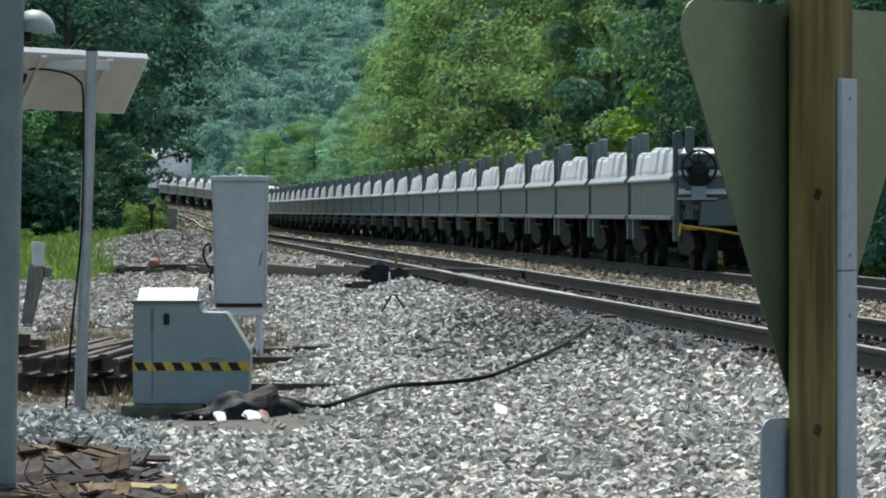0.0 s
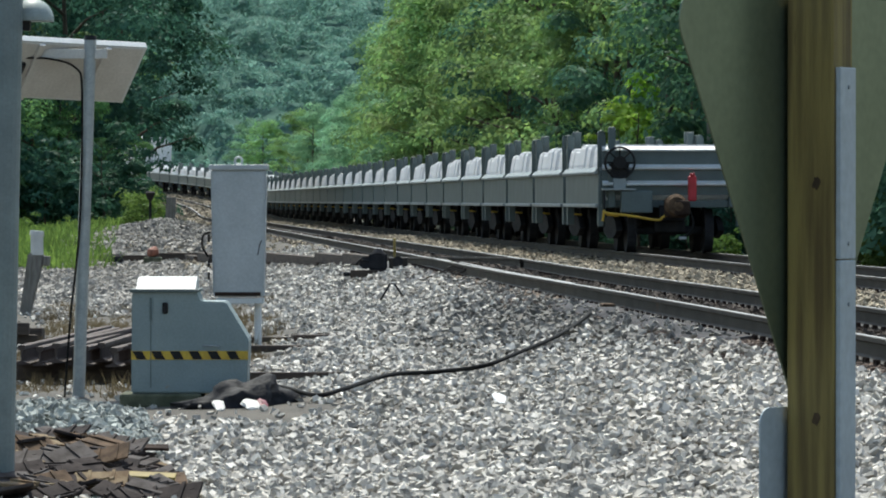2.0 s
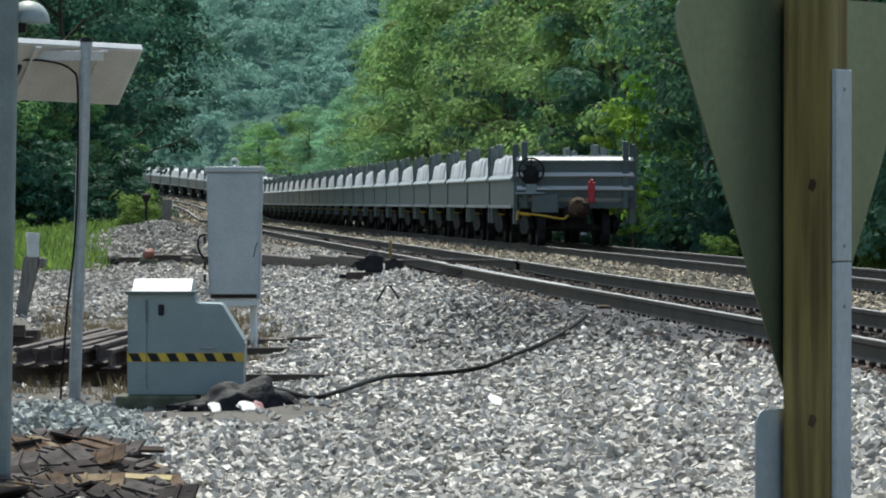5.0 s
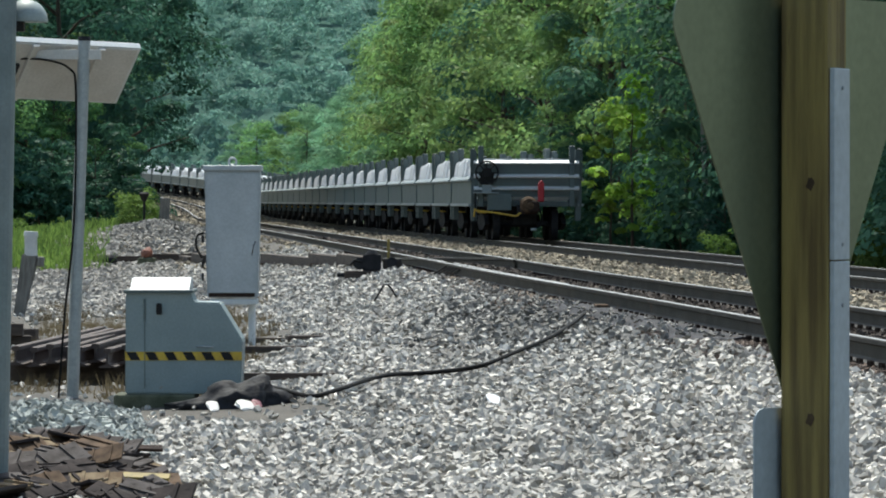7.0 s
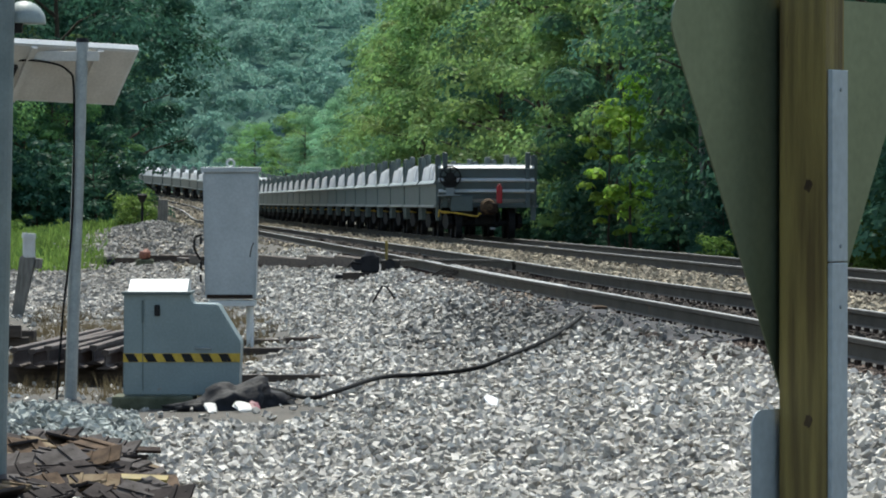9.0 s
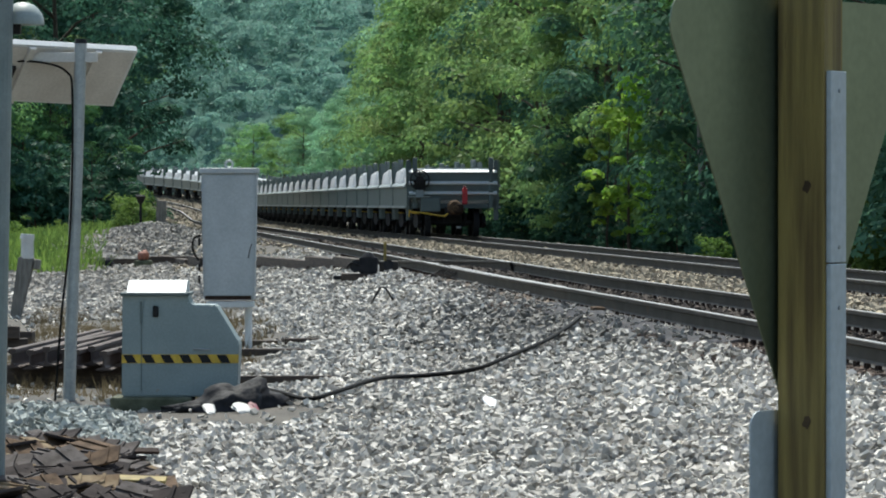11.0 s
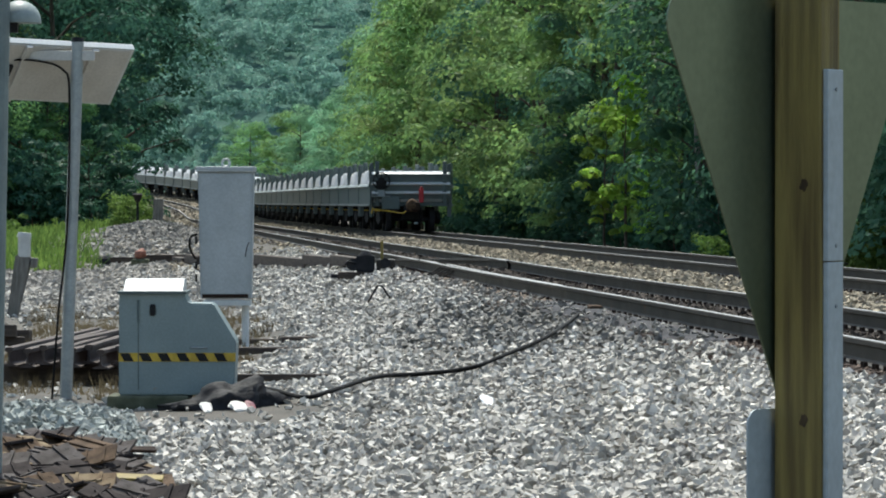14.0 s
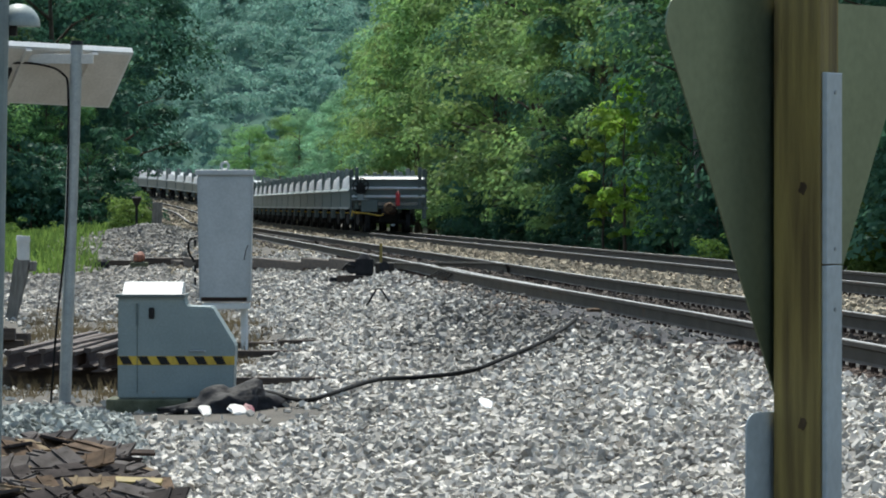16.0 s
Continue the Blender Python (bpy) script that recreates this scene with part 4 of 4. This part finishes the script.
    p2.matrix_basis = pose(-a - 0.003, 0.0, 0, 0, 0, -98) @ Matrix.Translation((-0.036, -0.004, 0))


sign_post()


# ================= steel mast at the edge =================
def mast():
    m = empty("steel_mast", pose(-2.761, 29.3, -0.12, 0, 1.2, 0), "tall grey-painted steel mast with a rounded grey hood", "mast")
    part("pole", cyl((0, 0, 0), (0, 0, 5.2), 0.105, 0.095, 20), M_MAST, m)
    part("base_plate", box(-0.17, 0.17, -0.17, 0.17, 0, 0.03, 0.004), M_MAST, m)
    bm = bmesh.new()
    bmesh.ops.create_uvsphere(bm, u_segments=20, v_segments=12, radius=0.135, matrix=Matrix.Translation((0.145, 0.14, 2.925)))
    bmesh.ops.bisect_plane(bm, geom=[*bm.verts, *bm.edges, *bm.faces], plane_co=(0, 0, 2.92), plane_no=(0, 0, -1), clear_outer=True)
    bmesh.ops.holes_fill(bm, edges=bm.edges)
    for f in bm.faces:
        f.smooth = True
    part("hood", bm, M_HOOD, m, "dull grey rounded hood")
    part("hood_bracket", box(0.05, 0.14, 0.06, 0.14, 2.86, 2.925, 0.005), M_BLACK, m)


mast()


# ================= solar panel =================
def solar():
    s = empty("solar_panel", pose(-3.42, 44.3, -0.15) @ Matrix.Scale(1.03, 4), "solar panel on a thin grey pole, seen from behind", "solar panel")
    part("pole", cyl((0, 0, 0), (0.11, 0, 3.24), 0.055, 0.055, 16), M_GALV, s)
    part("pole_cap", cyl((0.11, 0, 3.23), (0.11, 0, 3.27), 0.06, 0.05, 16), M_BLACK, s)
    pm = pose(0, 0, 0, 0, 2.4, 0)
    pm = Matrix.Translation((-0.07, 0.32, 2.965)) @ pm @ pose(0, 0, 0, -44, 0, 27)
    fr = part("panel_frame", box(-0.68, 0.60, -0.36, 0.36, -0.02, 0.045, 0.004), M_LID, s)
    bs = part("back_sheet", box(-0.655, 0.575, -0.335, 0.335, -0.026, -0.021), M_PANEL, s, "pale back sheet")
    ce = part("cells", box(-0.66, 0.58, -0.34, 0.34, 0.046, 0.050), M_CELL, s, "dark solar cells")
    rl = []
    for x in (-0.42, 0.22):
        rl.append(part("support_rail", box(x - 0.03, x + 0.03, -0.35, 0.35, -0.062, -0.027, 0.004), M_PANEL, s))
    bx = part("junction_box", box(-0.60, -0.50, -0.1, 0.1, -0.06, -0.027, 0.006), M_BLACK, s)
    for o in (fr, bs, ce, *rl, bx):
        o.matrix_basis = pm
    part("mount_beam", box(-0.34, 0.26, -0.03, 0.03, 3.06, 3.15, 0.005), M_PANEL, s)
    part("cable", tube(spline([(-0.52, 0.0, 3.07), (-0.25, -0.05, 3.06), (-0.02, -0.07, 2.98), (0.04, -0.07, 2.75), (0.02, -0.07, 1.6), (-0.06, -0.07, 0.8), (-0.12, -0.08, 0.0)], 6), 0.011, 6), M_RUBBER, s, "black cable hanging down the pole")


solar()


# ================= track lubricator box =================
def lubricator():
    b = empty("lubricator_box", pose(-2.80, 42.3, 0.0), "pale grey-green steel equipment box with hazard stripe", "equipment box")
    part("body", prism([(0.0, 0.0), (1.015, 0.0), (1.035, 0.47), (0.83, 0.805), (0.605, 0.81), (0.575, 0.905), (0.005, 0.905)], 0.0, 0.62, 0.012), M_BOXPAINT, b)
    lid = part("lid", prism_y([(-0.03, 0.918), (0.30, 1.018), (0.62, 1.018), (0.65, 0.918)], 0.045, 0.565), M_LID, b, "bright white sloping lid")
    part("lid_lip", box(-0.012, 0.60, -0.04, 0.66, 0.888, 0.917, 0.006), M_CAR, lid)
    part("door_edge", box(0.170, 0.176, -0.008, 0.002, 0.05, 0.80, 0.002), M_CAR, b)
    part("hinge_rod", box(0.164, 0.182, -0.02, 0.002, 0.64, 0.84, 0.006), M_CAR, b)
    part("latch", box(0.275, 0.325, -0.03, 0.004, 0.70, 0.80, 0.012), M_BLACK, b, "black latch")
    part("door_handle", tube([(0.63, -0.02, 0.42), (0.78, -0.02, 0.415)], 0.008, 6), M_GALV, b)
    band = part("stripe_band", box(0.0, 1.03, -0.006, 0.002, 0.295, 0.372), M_YELLOW, b, "yellow and black hazard stripe")
    for k in range(6):
        x = 0.05 + k * 0.165
        bm = prism([(x, 0.298), (x + 0.085, 0.298), (x + 0.045, 0.369), (x - 0.04, 0.369)], -0.009, -0.0062)
        part("black_bar", bm, M_BLACK, band)
    pad = part("box_base", box(-0.10, 0.62, -0.06, 0.66, -0.22, -0.004, 0.02), M_CONC, b, "mossy concrete base")
    part("box_base", box(0.66, 0.98, 0.0, 0.6, -0.22, -0.004, 0.02), M_CONC, b)


lubricator()


def sheet_heap():
    rng = np.random.default_rng(8)
    bm = bmesh.new()
    bmesh.ops.create_icosphere(bm, subdivisions=4, radius=1.0)
    for v in bm.verts:
        p = v.co.copy()
        n = noise.noise(p * 2.2) * 0.42 + noise.noise(p * 5.5 + Vector((3, 1, 2))) * 0.25 + abs(noise.noise(p * 9)) * 0.2 - abs(noise.noise(p * 17)) * 0.12
        w = 0.62 + 0.35 * p.x
        v.co = Vector((p.x * 0.50, p.y * 0.32, max(-0.1, p.z) * 0.37 * w)) * (1 + n * 0.8)
    for f in bm.faces:
        f.smooth = True
    h = part("plastic_sheet", bm, M_PLASTIC)
    h.matrix_basis = pose(-1.86, 41.7, -0.12)
    tagged(h, "crumpled black plastic sheet lying beside the box", "plastic sheet")
    for x, y, w, m, l in ((-1.69, 41.15, 0.19, M_PANEL, "crumpled white and pink litter"), (-1.97, 41.12, 0.11, M_PANEL, "small white crumpled paper"), (-1.60, 41.2, 0.10, M_DARKRED, "dark red crumpled wrapper"), (0.41, 37.9, 0.15, M_LOAD, "white paper scrap lying on the gravel"), (-0.95, 41.8, 0.05, M_LID, "small pale turquoise plastic scrap")):
        bm = bmesh.new()
        bmesh.ops.create_icosphere(bm, subdivisions=2, radius=1.0)
        for v in bm.verts:
            v.co = Vector((v.co.x * w * 0.5, v.co.y * 0.12, v.co.z * 0.022)) * (1 + 0.5 * noise.noise(v.co * 2.3 + Vector((x, y, 0))))
        o = part("litter", bm, m)
        o.matrix_basis = pose(x, y, ground_z(x, y) + 0.045, 20, 8, 15)
        tagged(o, l, "litter")


sheet_heap()


def hose():
    xy = [(-1.6, 43.6), (-1.42, 42.4), (-1.13, 41.3), (-0.91, 41.7), (-0.54, 43.5), (-0.12, 44.2), (0.31, 43.7), (0.60, 44.4), (1.01, 46.2), (1.27, 47.7), (1.46, 49.3)]
    p = [(x, y, ground_z(x, y) + 0.075 + 0.015 * math.sin(i * 2.1)) for i, (x, y) in enumerate(xy)]
    h = part("hose", tube(spline(p, 6), 0.021, 8), M_RUBBER)
    tagged(h, "thick black hose lying across the gravel to the rail", "hose")


hose()


def rail_strip(name, y0, y1, near, width, lift, material, label, category):
    """A worn strip along the rail's foot, in rigid folds."""
    bm = bmesh.new()
    rows = []
    n = int((y1 - y0) / 0.25)
    for i in range(n + 1):
        y = y0 + i * 0.25
        x0 = 1.95 + SLOPE * (y - 51.8)
        w = width * (0.85 + 0.12 * math.sin(y * 1.1) + 0.1 * noise.noise(Vector((y * 2.3, 1, 0)))) * min(1.0, 0.35 + 0.5 * min(i, n - i))
        row = []
        for k in range(6):
            x = x0 - near - w * k / 5
            row.append(bm.verts.new((x, y, ground_z(x, y) + lift + 0.03 * noise.noise(Vector((x * 4, y * 1.5, 0))) - (0.03 if k == 5 else 0))))
        rows.append(row)
    for a, b in zip(rows, rows[1:]):
        for k in range(5):
            bm.faces.new((a[k], a[k + 1], b[k + 1], b[k]))
    ext = bmesh.ops.extrude_face_region(bm, geom=list(bm.faces))
    bmesh.ops.translate(bm, verts=[v for v in ext["geom"] if isinstance(v, bmesh.types.BMVert)], vec=(0, 0, -0.02))
    bmesh.ops.recalc_face_normals(bm, faces=bm.faces)
    tagged(part(name, bm, material), label, category)


rail_strip("track_mat", 41.0, 56.5, 0.13, 0.56, 0.045, M_MATTING, "dark greasy fabric mat lying along the rail foot", "mat")
rail_strip("dirt_strip", 57.0, 75.0, 0.12, 0.36, 0.04, M_DIRT, "strip of packed tan dirt along the rail foot", "dirt")


def cabinet():
    c = empty("steel_cabinet", pose(-2.85, 57.4, 0.0), "tall weathered pale grey steel cabinet on a short leg", "cabinet")
    part("body", prism([(0.03, 0.545), (0.635, 0.545), (0.665, 2.06), (0.0, 2.06)], 0.0, 0.42, 0.012), M_CABINET, c)
    part("roof", box(-0.02, 0.685, -0.03, 0.45, 2.06, 2.125, 0.01), M_CABINET, c)
    part("door", prism([(0.055, 0.60), (0.61, 0.60), (0.638, 2.03), (0.03, 2.03)], -0.014, 0.0, 0.004), M_CABINET, c)
    bm = bmesh.new()
    for k in range(20):
        a, b2 = 2 * math.pi * k / 20, 2 * math.pi * (k + 1) / 20
        bm_cyl(bm, (0.33 + 0.045 * math.cos(a), 0.1, 2.17 + 0.045 * math.sin(a)), (0.33 + 0.045 * math.cos(b2), 0.1, 2.17 + 0.045 * math.sin(b2)), 0.014, seg=6)
    part("lifting_eye", bm, M_CABINET, c)
    part("shelf", box(0.06, 0.63, -0.02, 0.40, 0.46, 0.53, 0.006), M_LID, c)
    part("rusty_sill", box(0.05, 0.60, -0.022, -0.015, 0.555, 0.60), M_RUST, c, "dark rusty lower edge")
    part("leg", cyl((0.56, 0.15, -0.1), (0.56, 0.15, 0.47), 0.045, seg=12), M_LID, c)
    part("leg", cyl((0.14, 0.15, -0.1), (0.14, 0.15, 0.47), 0.045, seg=12), M_LID, c)
    for z in (1.2, 0.9, 0.75):
        part("hinge", cyl((-0.02, -0.012, z), (-0.02, -0.012, z + 0.09), 0.014, seg=8), M_BLACK, c)
    part("cable_loop", tube(spline([(-0.01, 0.05, 1.32), (-0.09, 0.05, 1.28), (-0.10, 0.05, 1.15), (-0.03, 0.05, 1.02)], 5), 0.014, 6), M_RUBBER, c)
    part("scratch", tube([(0.565, -0.016, 1.05), (0.585, -0.016, 1.16), (0.61, -0.016, 1.22)], 0.006, 5), M_RUST, c)


cabinet()


# ================= odds and ends by the track =================
def timber(x, y, z, l, w, h, rz, label="dark weathered timber lying on the gravel", rx=0):
    o = part("timber", box(-l / 2, l / 2, -w / 2, w / 2, 0, h, 0.012), M_TIE)
    o.matrix_basis = pose(x, y, z, rx, 0, rz)
    return tagged(o, label, "timber", "loose timbers")


for x, y, l, rz in ((-2.05, 55.8, 1.0, 4), (-2.4, 58.6, 1.4, -6), (-1.65, 57.6, 0.45, 12)):
    timber(x, y, ground_z(x, y) - 0.01, l, 0.2, 0.085, rz)
timber(-1.52, 46.2, ground_z(-1.52, 46.2) + 0.03, 1.0, 0.07, 0.07, 3, "reddish brown steel bar lying on the gravel")
for x, y, l in ((-3.6, 47.2, 1.3), (-3.45, 50.3, 1.4), (-3.2, 53.6, 1.4)):
    timber(x, y, ground_z(x, y) - 0.01, l, 0.22, 0.22, 2, "dark timber bearer under the stacked rails")
for k in range(8):
    xx = -4.15 + k * 0.155 + 0.03 * math.sin(k * 7)
    hold = part("spare_rail", bmesh.new(), M_OLDRAIL)
    bm = bmesh.new()
    prof = [bm.verts.new((px, 0, pz)) for px, pz in RAIL_PROFILE]
    f = bm.faces.new(prof)
    ext = bmesh.ops.extrude_face_region(bm, geom=[f])
    bmesh.ops.translate(bm, verts=[v for v in ext["geom"] if isinstance(v, bmesh.types.BMVert)], vec=(0, 7.4 + 0.3 * math.sin(k * 5), 0))
    bmesh.ops.recalc_face_normals(bm, faces=bm.faces)
    bm.to_mesh(hold.data)
    bm.free()
    hold.matrix_basis = pose(xx, 46.6 + 0.25 * math.sin(k * 3), 0.105 + 0.02 * math.sin(k * 4), 0, 0.0, -2.5 + math.sin(k * 9))
    tagged(hold, "rusty spare rail lying on timber bearers", "rail", "stacked spare rails")


for x, y, z, l, h, rz in ((-5.30, 58.6, 0.0, 0.55, 0.17, 8), (-5.34, 58.5, 0.17, 0.45, 0.15, 2), (-5.45, 61.0, 0.0, 0.6, 0.2, -6)):
    timber(x, y, ground_z(x, y) - 0.01 + z, l, 0.22, h, rz, "short dark timber in a small stack")
for x, y, l, rz in ((-9.4, 135.0, 1.9, 3), (-7.6, 135.5, 1.8, -4), (-11.0, 136.0, 1.3, 6)):
    timber(x, y, ground_z(x, y) + 0.02, l, 0.26, 0.20, rz, "dark weathered timber beside the spur")
bm = bmesh.new()
bmesh.ops.create_uvsphere(bm, u_segments=16, v_segments=10, radius=0.29)
for v in bm.verts:
    v.co.z = max(0.0, v.co.z) * 1.15
dome = part("dark_dome", bm, M_BLACK)
dome.matrix_basis = pose(-9.25, 132.5, ground_z(-9.25, 132.5) + 0.03)
tagged(dome, "dark rounded metal cover beside the spur", "cover")


for i in range(13):          # a kerb of old timbers along the spur
    y = 90 + i * 5.2
    dx = spur_x(y + 5) - spur_x(y)
    xm, ym = (spur_x(y) + spur_x(y + 5)) / 2 - 1.15, y + 2.5
    timber(xm, ym, min(spur_z(ym) - 0.14, ground_z(xm, ym) + 0.02), 5.0, 0.24, 0.2 + 0.04 * math.sin(i * 3), math.degrees(math.atan2(5.0, dx)) + math.sin(i * 7), "dark old timber laid along the spur")


def scrap():
    """Rusty tie plates in a low heap."""
    rng = random.Random(12)
    bm = bmesh.new()
    bm_box(bm, -0.17, 0.17, -0.10, 0.10, 0, 0.018, 0.003)
    bm_box(bm, -0.085, -0.065, -0.10, 0.10, 0.018, 0.03)
    bm_box(bm, 0.065, 0.085, -0.10, 0.10, 0.018, 0.03)
    for sx in (-0.13, 0.13):
        for sy in (-0.05, 0.05):
            bm_box(bm, sx - 0.012, sx + 0.012, sy - 0.012, sy + 0.012, 0.0185, 0.0195)
    first = part("scrap_tie_plate", bm, M_PLATEDARK)
    looks = [first.data]
    for m in (M_PLATEGREY, M_PLATETAN, M_RUSTLIGHT):
        me = first.data.copy()
        me.materials.clear()
        me.materials.append(m)
        looks.append(me)
    for i in range(120):
        k = rng.choice((0, 0, 0, 0, 0, 1, 1, 1, 3, 2))
        o = first if i == 0 else new("scrap_tie_plate", looks[k])
        y = rng.uniform(28.3, 33.8)
        x = -0.0925 * y + rng.uniform(0.0, 0.98) * (1.0 if y < 31.5 else 1.0 - 0.12 * (y - 31.5))
        hump = 0.17 * max(0.0, 1 - ((x + 0.085 * y) / 0.8) ** 2) * max(0.0, 1 - ((y - 31.6) / 3.6) ** 2)
        o.matrix_basis = pose(x, y, ground_z(x, y) + 0.012 + hump * rng.uniform(0.1, 1.2), rng.uniform(-14, 30), rng.uniform(-22, 22), 0) @ pose(0, 0, 0, 0, 0, rng.uniform(0, 180)) @ Matrix.Scale(rng.uniform(0.8, 1.25), 4)
        tagged(o, ("dark rusty", "worn grey", "tan rusted", "brown rusty")[k if i else 0] + " scrap tie plate thrown on a heap", "tie plate", "scrap heap")
    for x, y, l, rz, m, lab in ((-2.25, 29.9, 1.1, -4, M_RUST, "long dark rusty flat bar on the scrap heap"), (-1.86, 29.7, 0.34, -3, M_OCHRE, "yellow-painted flat bar on the scrap heap"), (-2.4, 33.4, 0.9, 9, M_RUST, "dark rusty flat bar on the scrap heap")):
        o = part("flat_bar", box(-l / 2, l / 2, -0.05, 0.05, 0, 0.022, 0.004), m)
        o.matrix_basis = pose(x, y, ground_z(x, y) + 0.085, 14, 2, rz)
        tagged(o, lab, "steel bar", "scrap heap")


scrap()


def vent_pipe():
    p = empty("leaning_post", pose(-6.55, 75, ground_z(-6.55, 75) - 0.05, 0, 5, 0), "leaning weathered wooden post with a white pipe on top", "post")
    part("wood", prism([(-0.16, 0), (0.0, 0), (0.15, 0.98), (0.12, 1.03), (-0.11, 1.02)], -0.1, 0.1, 0.02), M_GREYWOOD, p)
    part("brace", box(0.05, 0.24, -0.08, 0.08, 0.84, 1.0, 0.02), M_GREYWOOD, p)
    pipe = part("pipe", cyl((0.03, -0.02, 1.0), (0.0, -0.02, 1.33), 0.10, seg=16), M_PVC, p, "short white plastic pipe")
    part("cap", cyl((0, -0.02, 1.30), (0, -0.02, 1.38), 0.115, 0.105, 16), M_PVC, pipe)


vent_pipe()


def switch_lamp():
    gz = ground_z(-10.64, 171)
    s = empty("switch_target", pose(-10.64, 171, gz), "dark metal stake with a cone-shaped head", "marker")
    part("stake", cyl((0, 0, -0.1), (0, 0, 1.85 - gz), 0.05, seg=10), M_BLACK, s)
    part("head", cyl((0, 0, 1.70 - gz), (0, 0, 1.96 - gz), 0.08, 0.19, 14), M_BLACK, s)
    part("head_cap", cyl((0, 0, 1.96 - gz), (0, 0, 2.02 - gz), 0.19, 0.13, 14), M_BLACK, s)
    o = part("stump", box(-0.18, 0.18, -0.13, 0.13, -0.1, 0.92, 0.02), M_GREYWOOD)
    o.matrix_basis = pose(-9.98, 172, ground_z(-9.98, 172) - 0.02, 0, 2, 0)
    tagged(o, "grey square wooden stump post", "post")
    bm = bmesh.new()
    bmesh.ops.create_icosphere(bm, subdivisions=2, radius=0.17)
    for v in bm.verts:
        v.co.z = max(-0.1, v.co.z) * (1 + 0.5 * noise.noise(v.co * 12))
    o = part("orange_cap", bm, M_ORANGE)
    o.matrix_basis = pose(-8.2, 133, ground_z(-8.2, 133) + 0.36)
    tagged(o, "small orange-red cap beside the spur", "marker")
    o = part("stone_block", box(-0.25, 0.25, -0.2, 0.2, -0.05, 0.24, 0.05), M_CONC)
    o.matrix_basis = pose(-8.2, 133, ground_z(-8.2, 133))
    tagged(o, "weathered concrete block by the spur", "block")


switch_lamp()


def switch_stand():
    y = 84.0
    x = -1.10
    g = ground_z(x, y) - 0.07
    s = empty("switch_stand", pose(x, y, g), "low black hand-throw switch stand beside the rail", "switch stand")
    part("base", box(-0.62, 0.45, -0.3, 0.3, -0.02, 0.11, 0.015), M_TIE, s)
    bm = box(-0.30, 0.02, -0.2, 0.2, 0.11, 0.40, 0.03)
    bm_cyl(bm, (-0.14, -0.1, 0.40), (-0.14, -0.1, 0.48), 0.12, 0.06, 12)
    part("gearbox", bm, M_UNDER, s)
    part("housing", box(0.05, 0.38, -0.18, 0.18, 0.11, 0.33, 0.03), M_RAIL, s)
    part("mast", box(0.12, 0.17, -0.02, 0.03, 0.33, 0.66, 0.005), M_OCHRE, s, "dull ochre short mast")
    bm = bmesh.new()
    bm_cyl(bm, (-0.36, -0.22, 0.24), (-0.36, -0.16, 0.24), 0.11, seg=14)
    part("crank_disc", bm, M_UNDER, s)
    part("pivot_disc", cyl((0.21, -0.22, 0.26), (0.21, -0.17, 0.26), 0.09, seg=14), M_UNDER, s)
    part("foot_plate", box(-0.75, -0.45, -0.25, 0.2, 0.0, 0.07, 0.01), M_UNDER, s)
    part("throw_lever", tube([(-0.28, -0.2, 0.25), (-0.45, -0.25, 0.3), (-0.52, -0.25, 0.2)], 0.02, 6), M_BLACK, s)
    part("connecting_rod", box(0.38, 1.3, -0.03, 0.03, 0.12, 0.17, 0.006), M_UNDER, s)
    part("connecting_rod", box(0.38, 1.3, 0.15, 0.20, 0.12, 0.16, 0.006), M_UNDER, s)
    b = tube([(-0.16, 0, -0.04), (-0.02, 0, 0.2), (0.04, 0, 0.2), (0.16, 0, 0.02)], 0.016, 6)
    o = part("bent_bar", b, M_BLACK)
    o.matrix_basis = pose(-0.82, 68.5, ground_z(-0.82, 68.5) + 0.06)
    tagged(o, "bent black steel bar stuck in the gravel", "bar")
    o = part("rail_clip", box(-0.07, 0.07, -0.2, 0.2, 0, 0.06, 0.015), M_RUSTLIGHT)
    o.matrix_basis = pose(1.95 + SLOPE * 0.8 - 0.16, 52.6, RAIL_Z - 0.19, 0, 0, 4)
    tagged(o, "pale steel clip on the rail foot", "clip")
    for yy, xo in ((56.0, 0.28), (58.4, 0.34), (61.5, 0.26), (66.5, 0.30)):
        o = part("heel_block", box(-0.1, 0.1, -0.35, 0.35, 0, 0.13, 0.02), M_RAIL)
        o.matrix_basis = pose(1.95 + SLOPE * (yy - 51.8) + xo, yy, RAIL_Z - 0.19, 0, 0, 4)
        tagged(o, "dark steel switch heel block between the rails", "switch block", "heel blocks")
    for k in range(5):
        yy = 74.2 + k * 0.75
        xx = 1.95 + SLOPE * (yy - 51.8) - 0.22
        o = part("rail_brace", prism_y([(-0.11, 0), (0.11, 0), (0.11, 0.035), (-0.11, 0.035)], -0.24, 0.20), M_RAIL)
        o.matrix_basis = pose(xx, yy, RAIL_Z - 0.15, 0, -30, 0)
        tagged(o, "short rusty rail brace leaning against the rail", "brace", "rail braces")


switch_stand()



def motions():
    times = [0.0, 4.0, 8.0, 12.0, 16.0]
    for k, c in enumerate(CARS):
        walk(c, [(t, train_pose(rear_y(t) + k * CAR_L)) for t in times])
    walk(HOPPER, [(t, train_pose(rear_y(t) + N_CARS * CAR_L + 0.4)) for t in times])


motions()
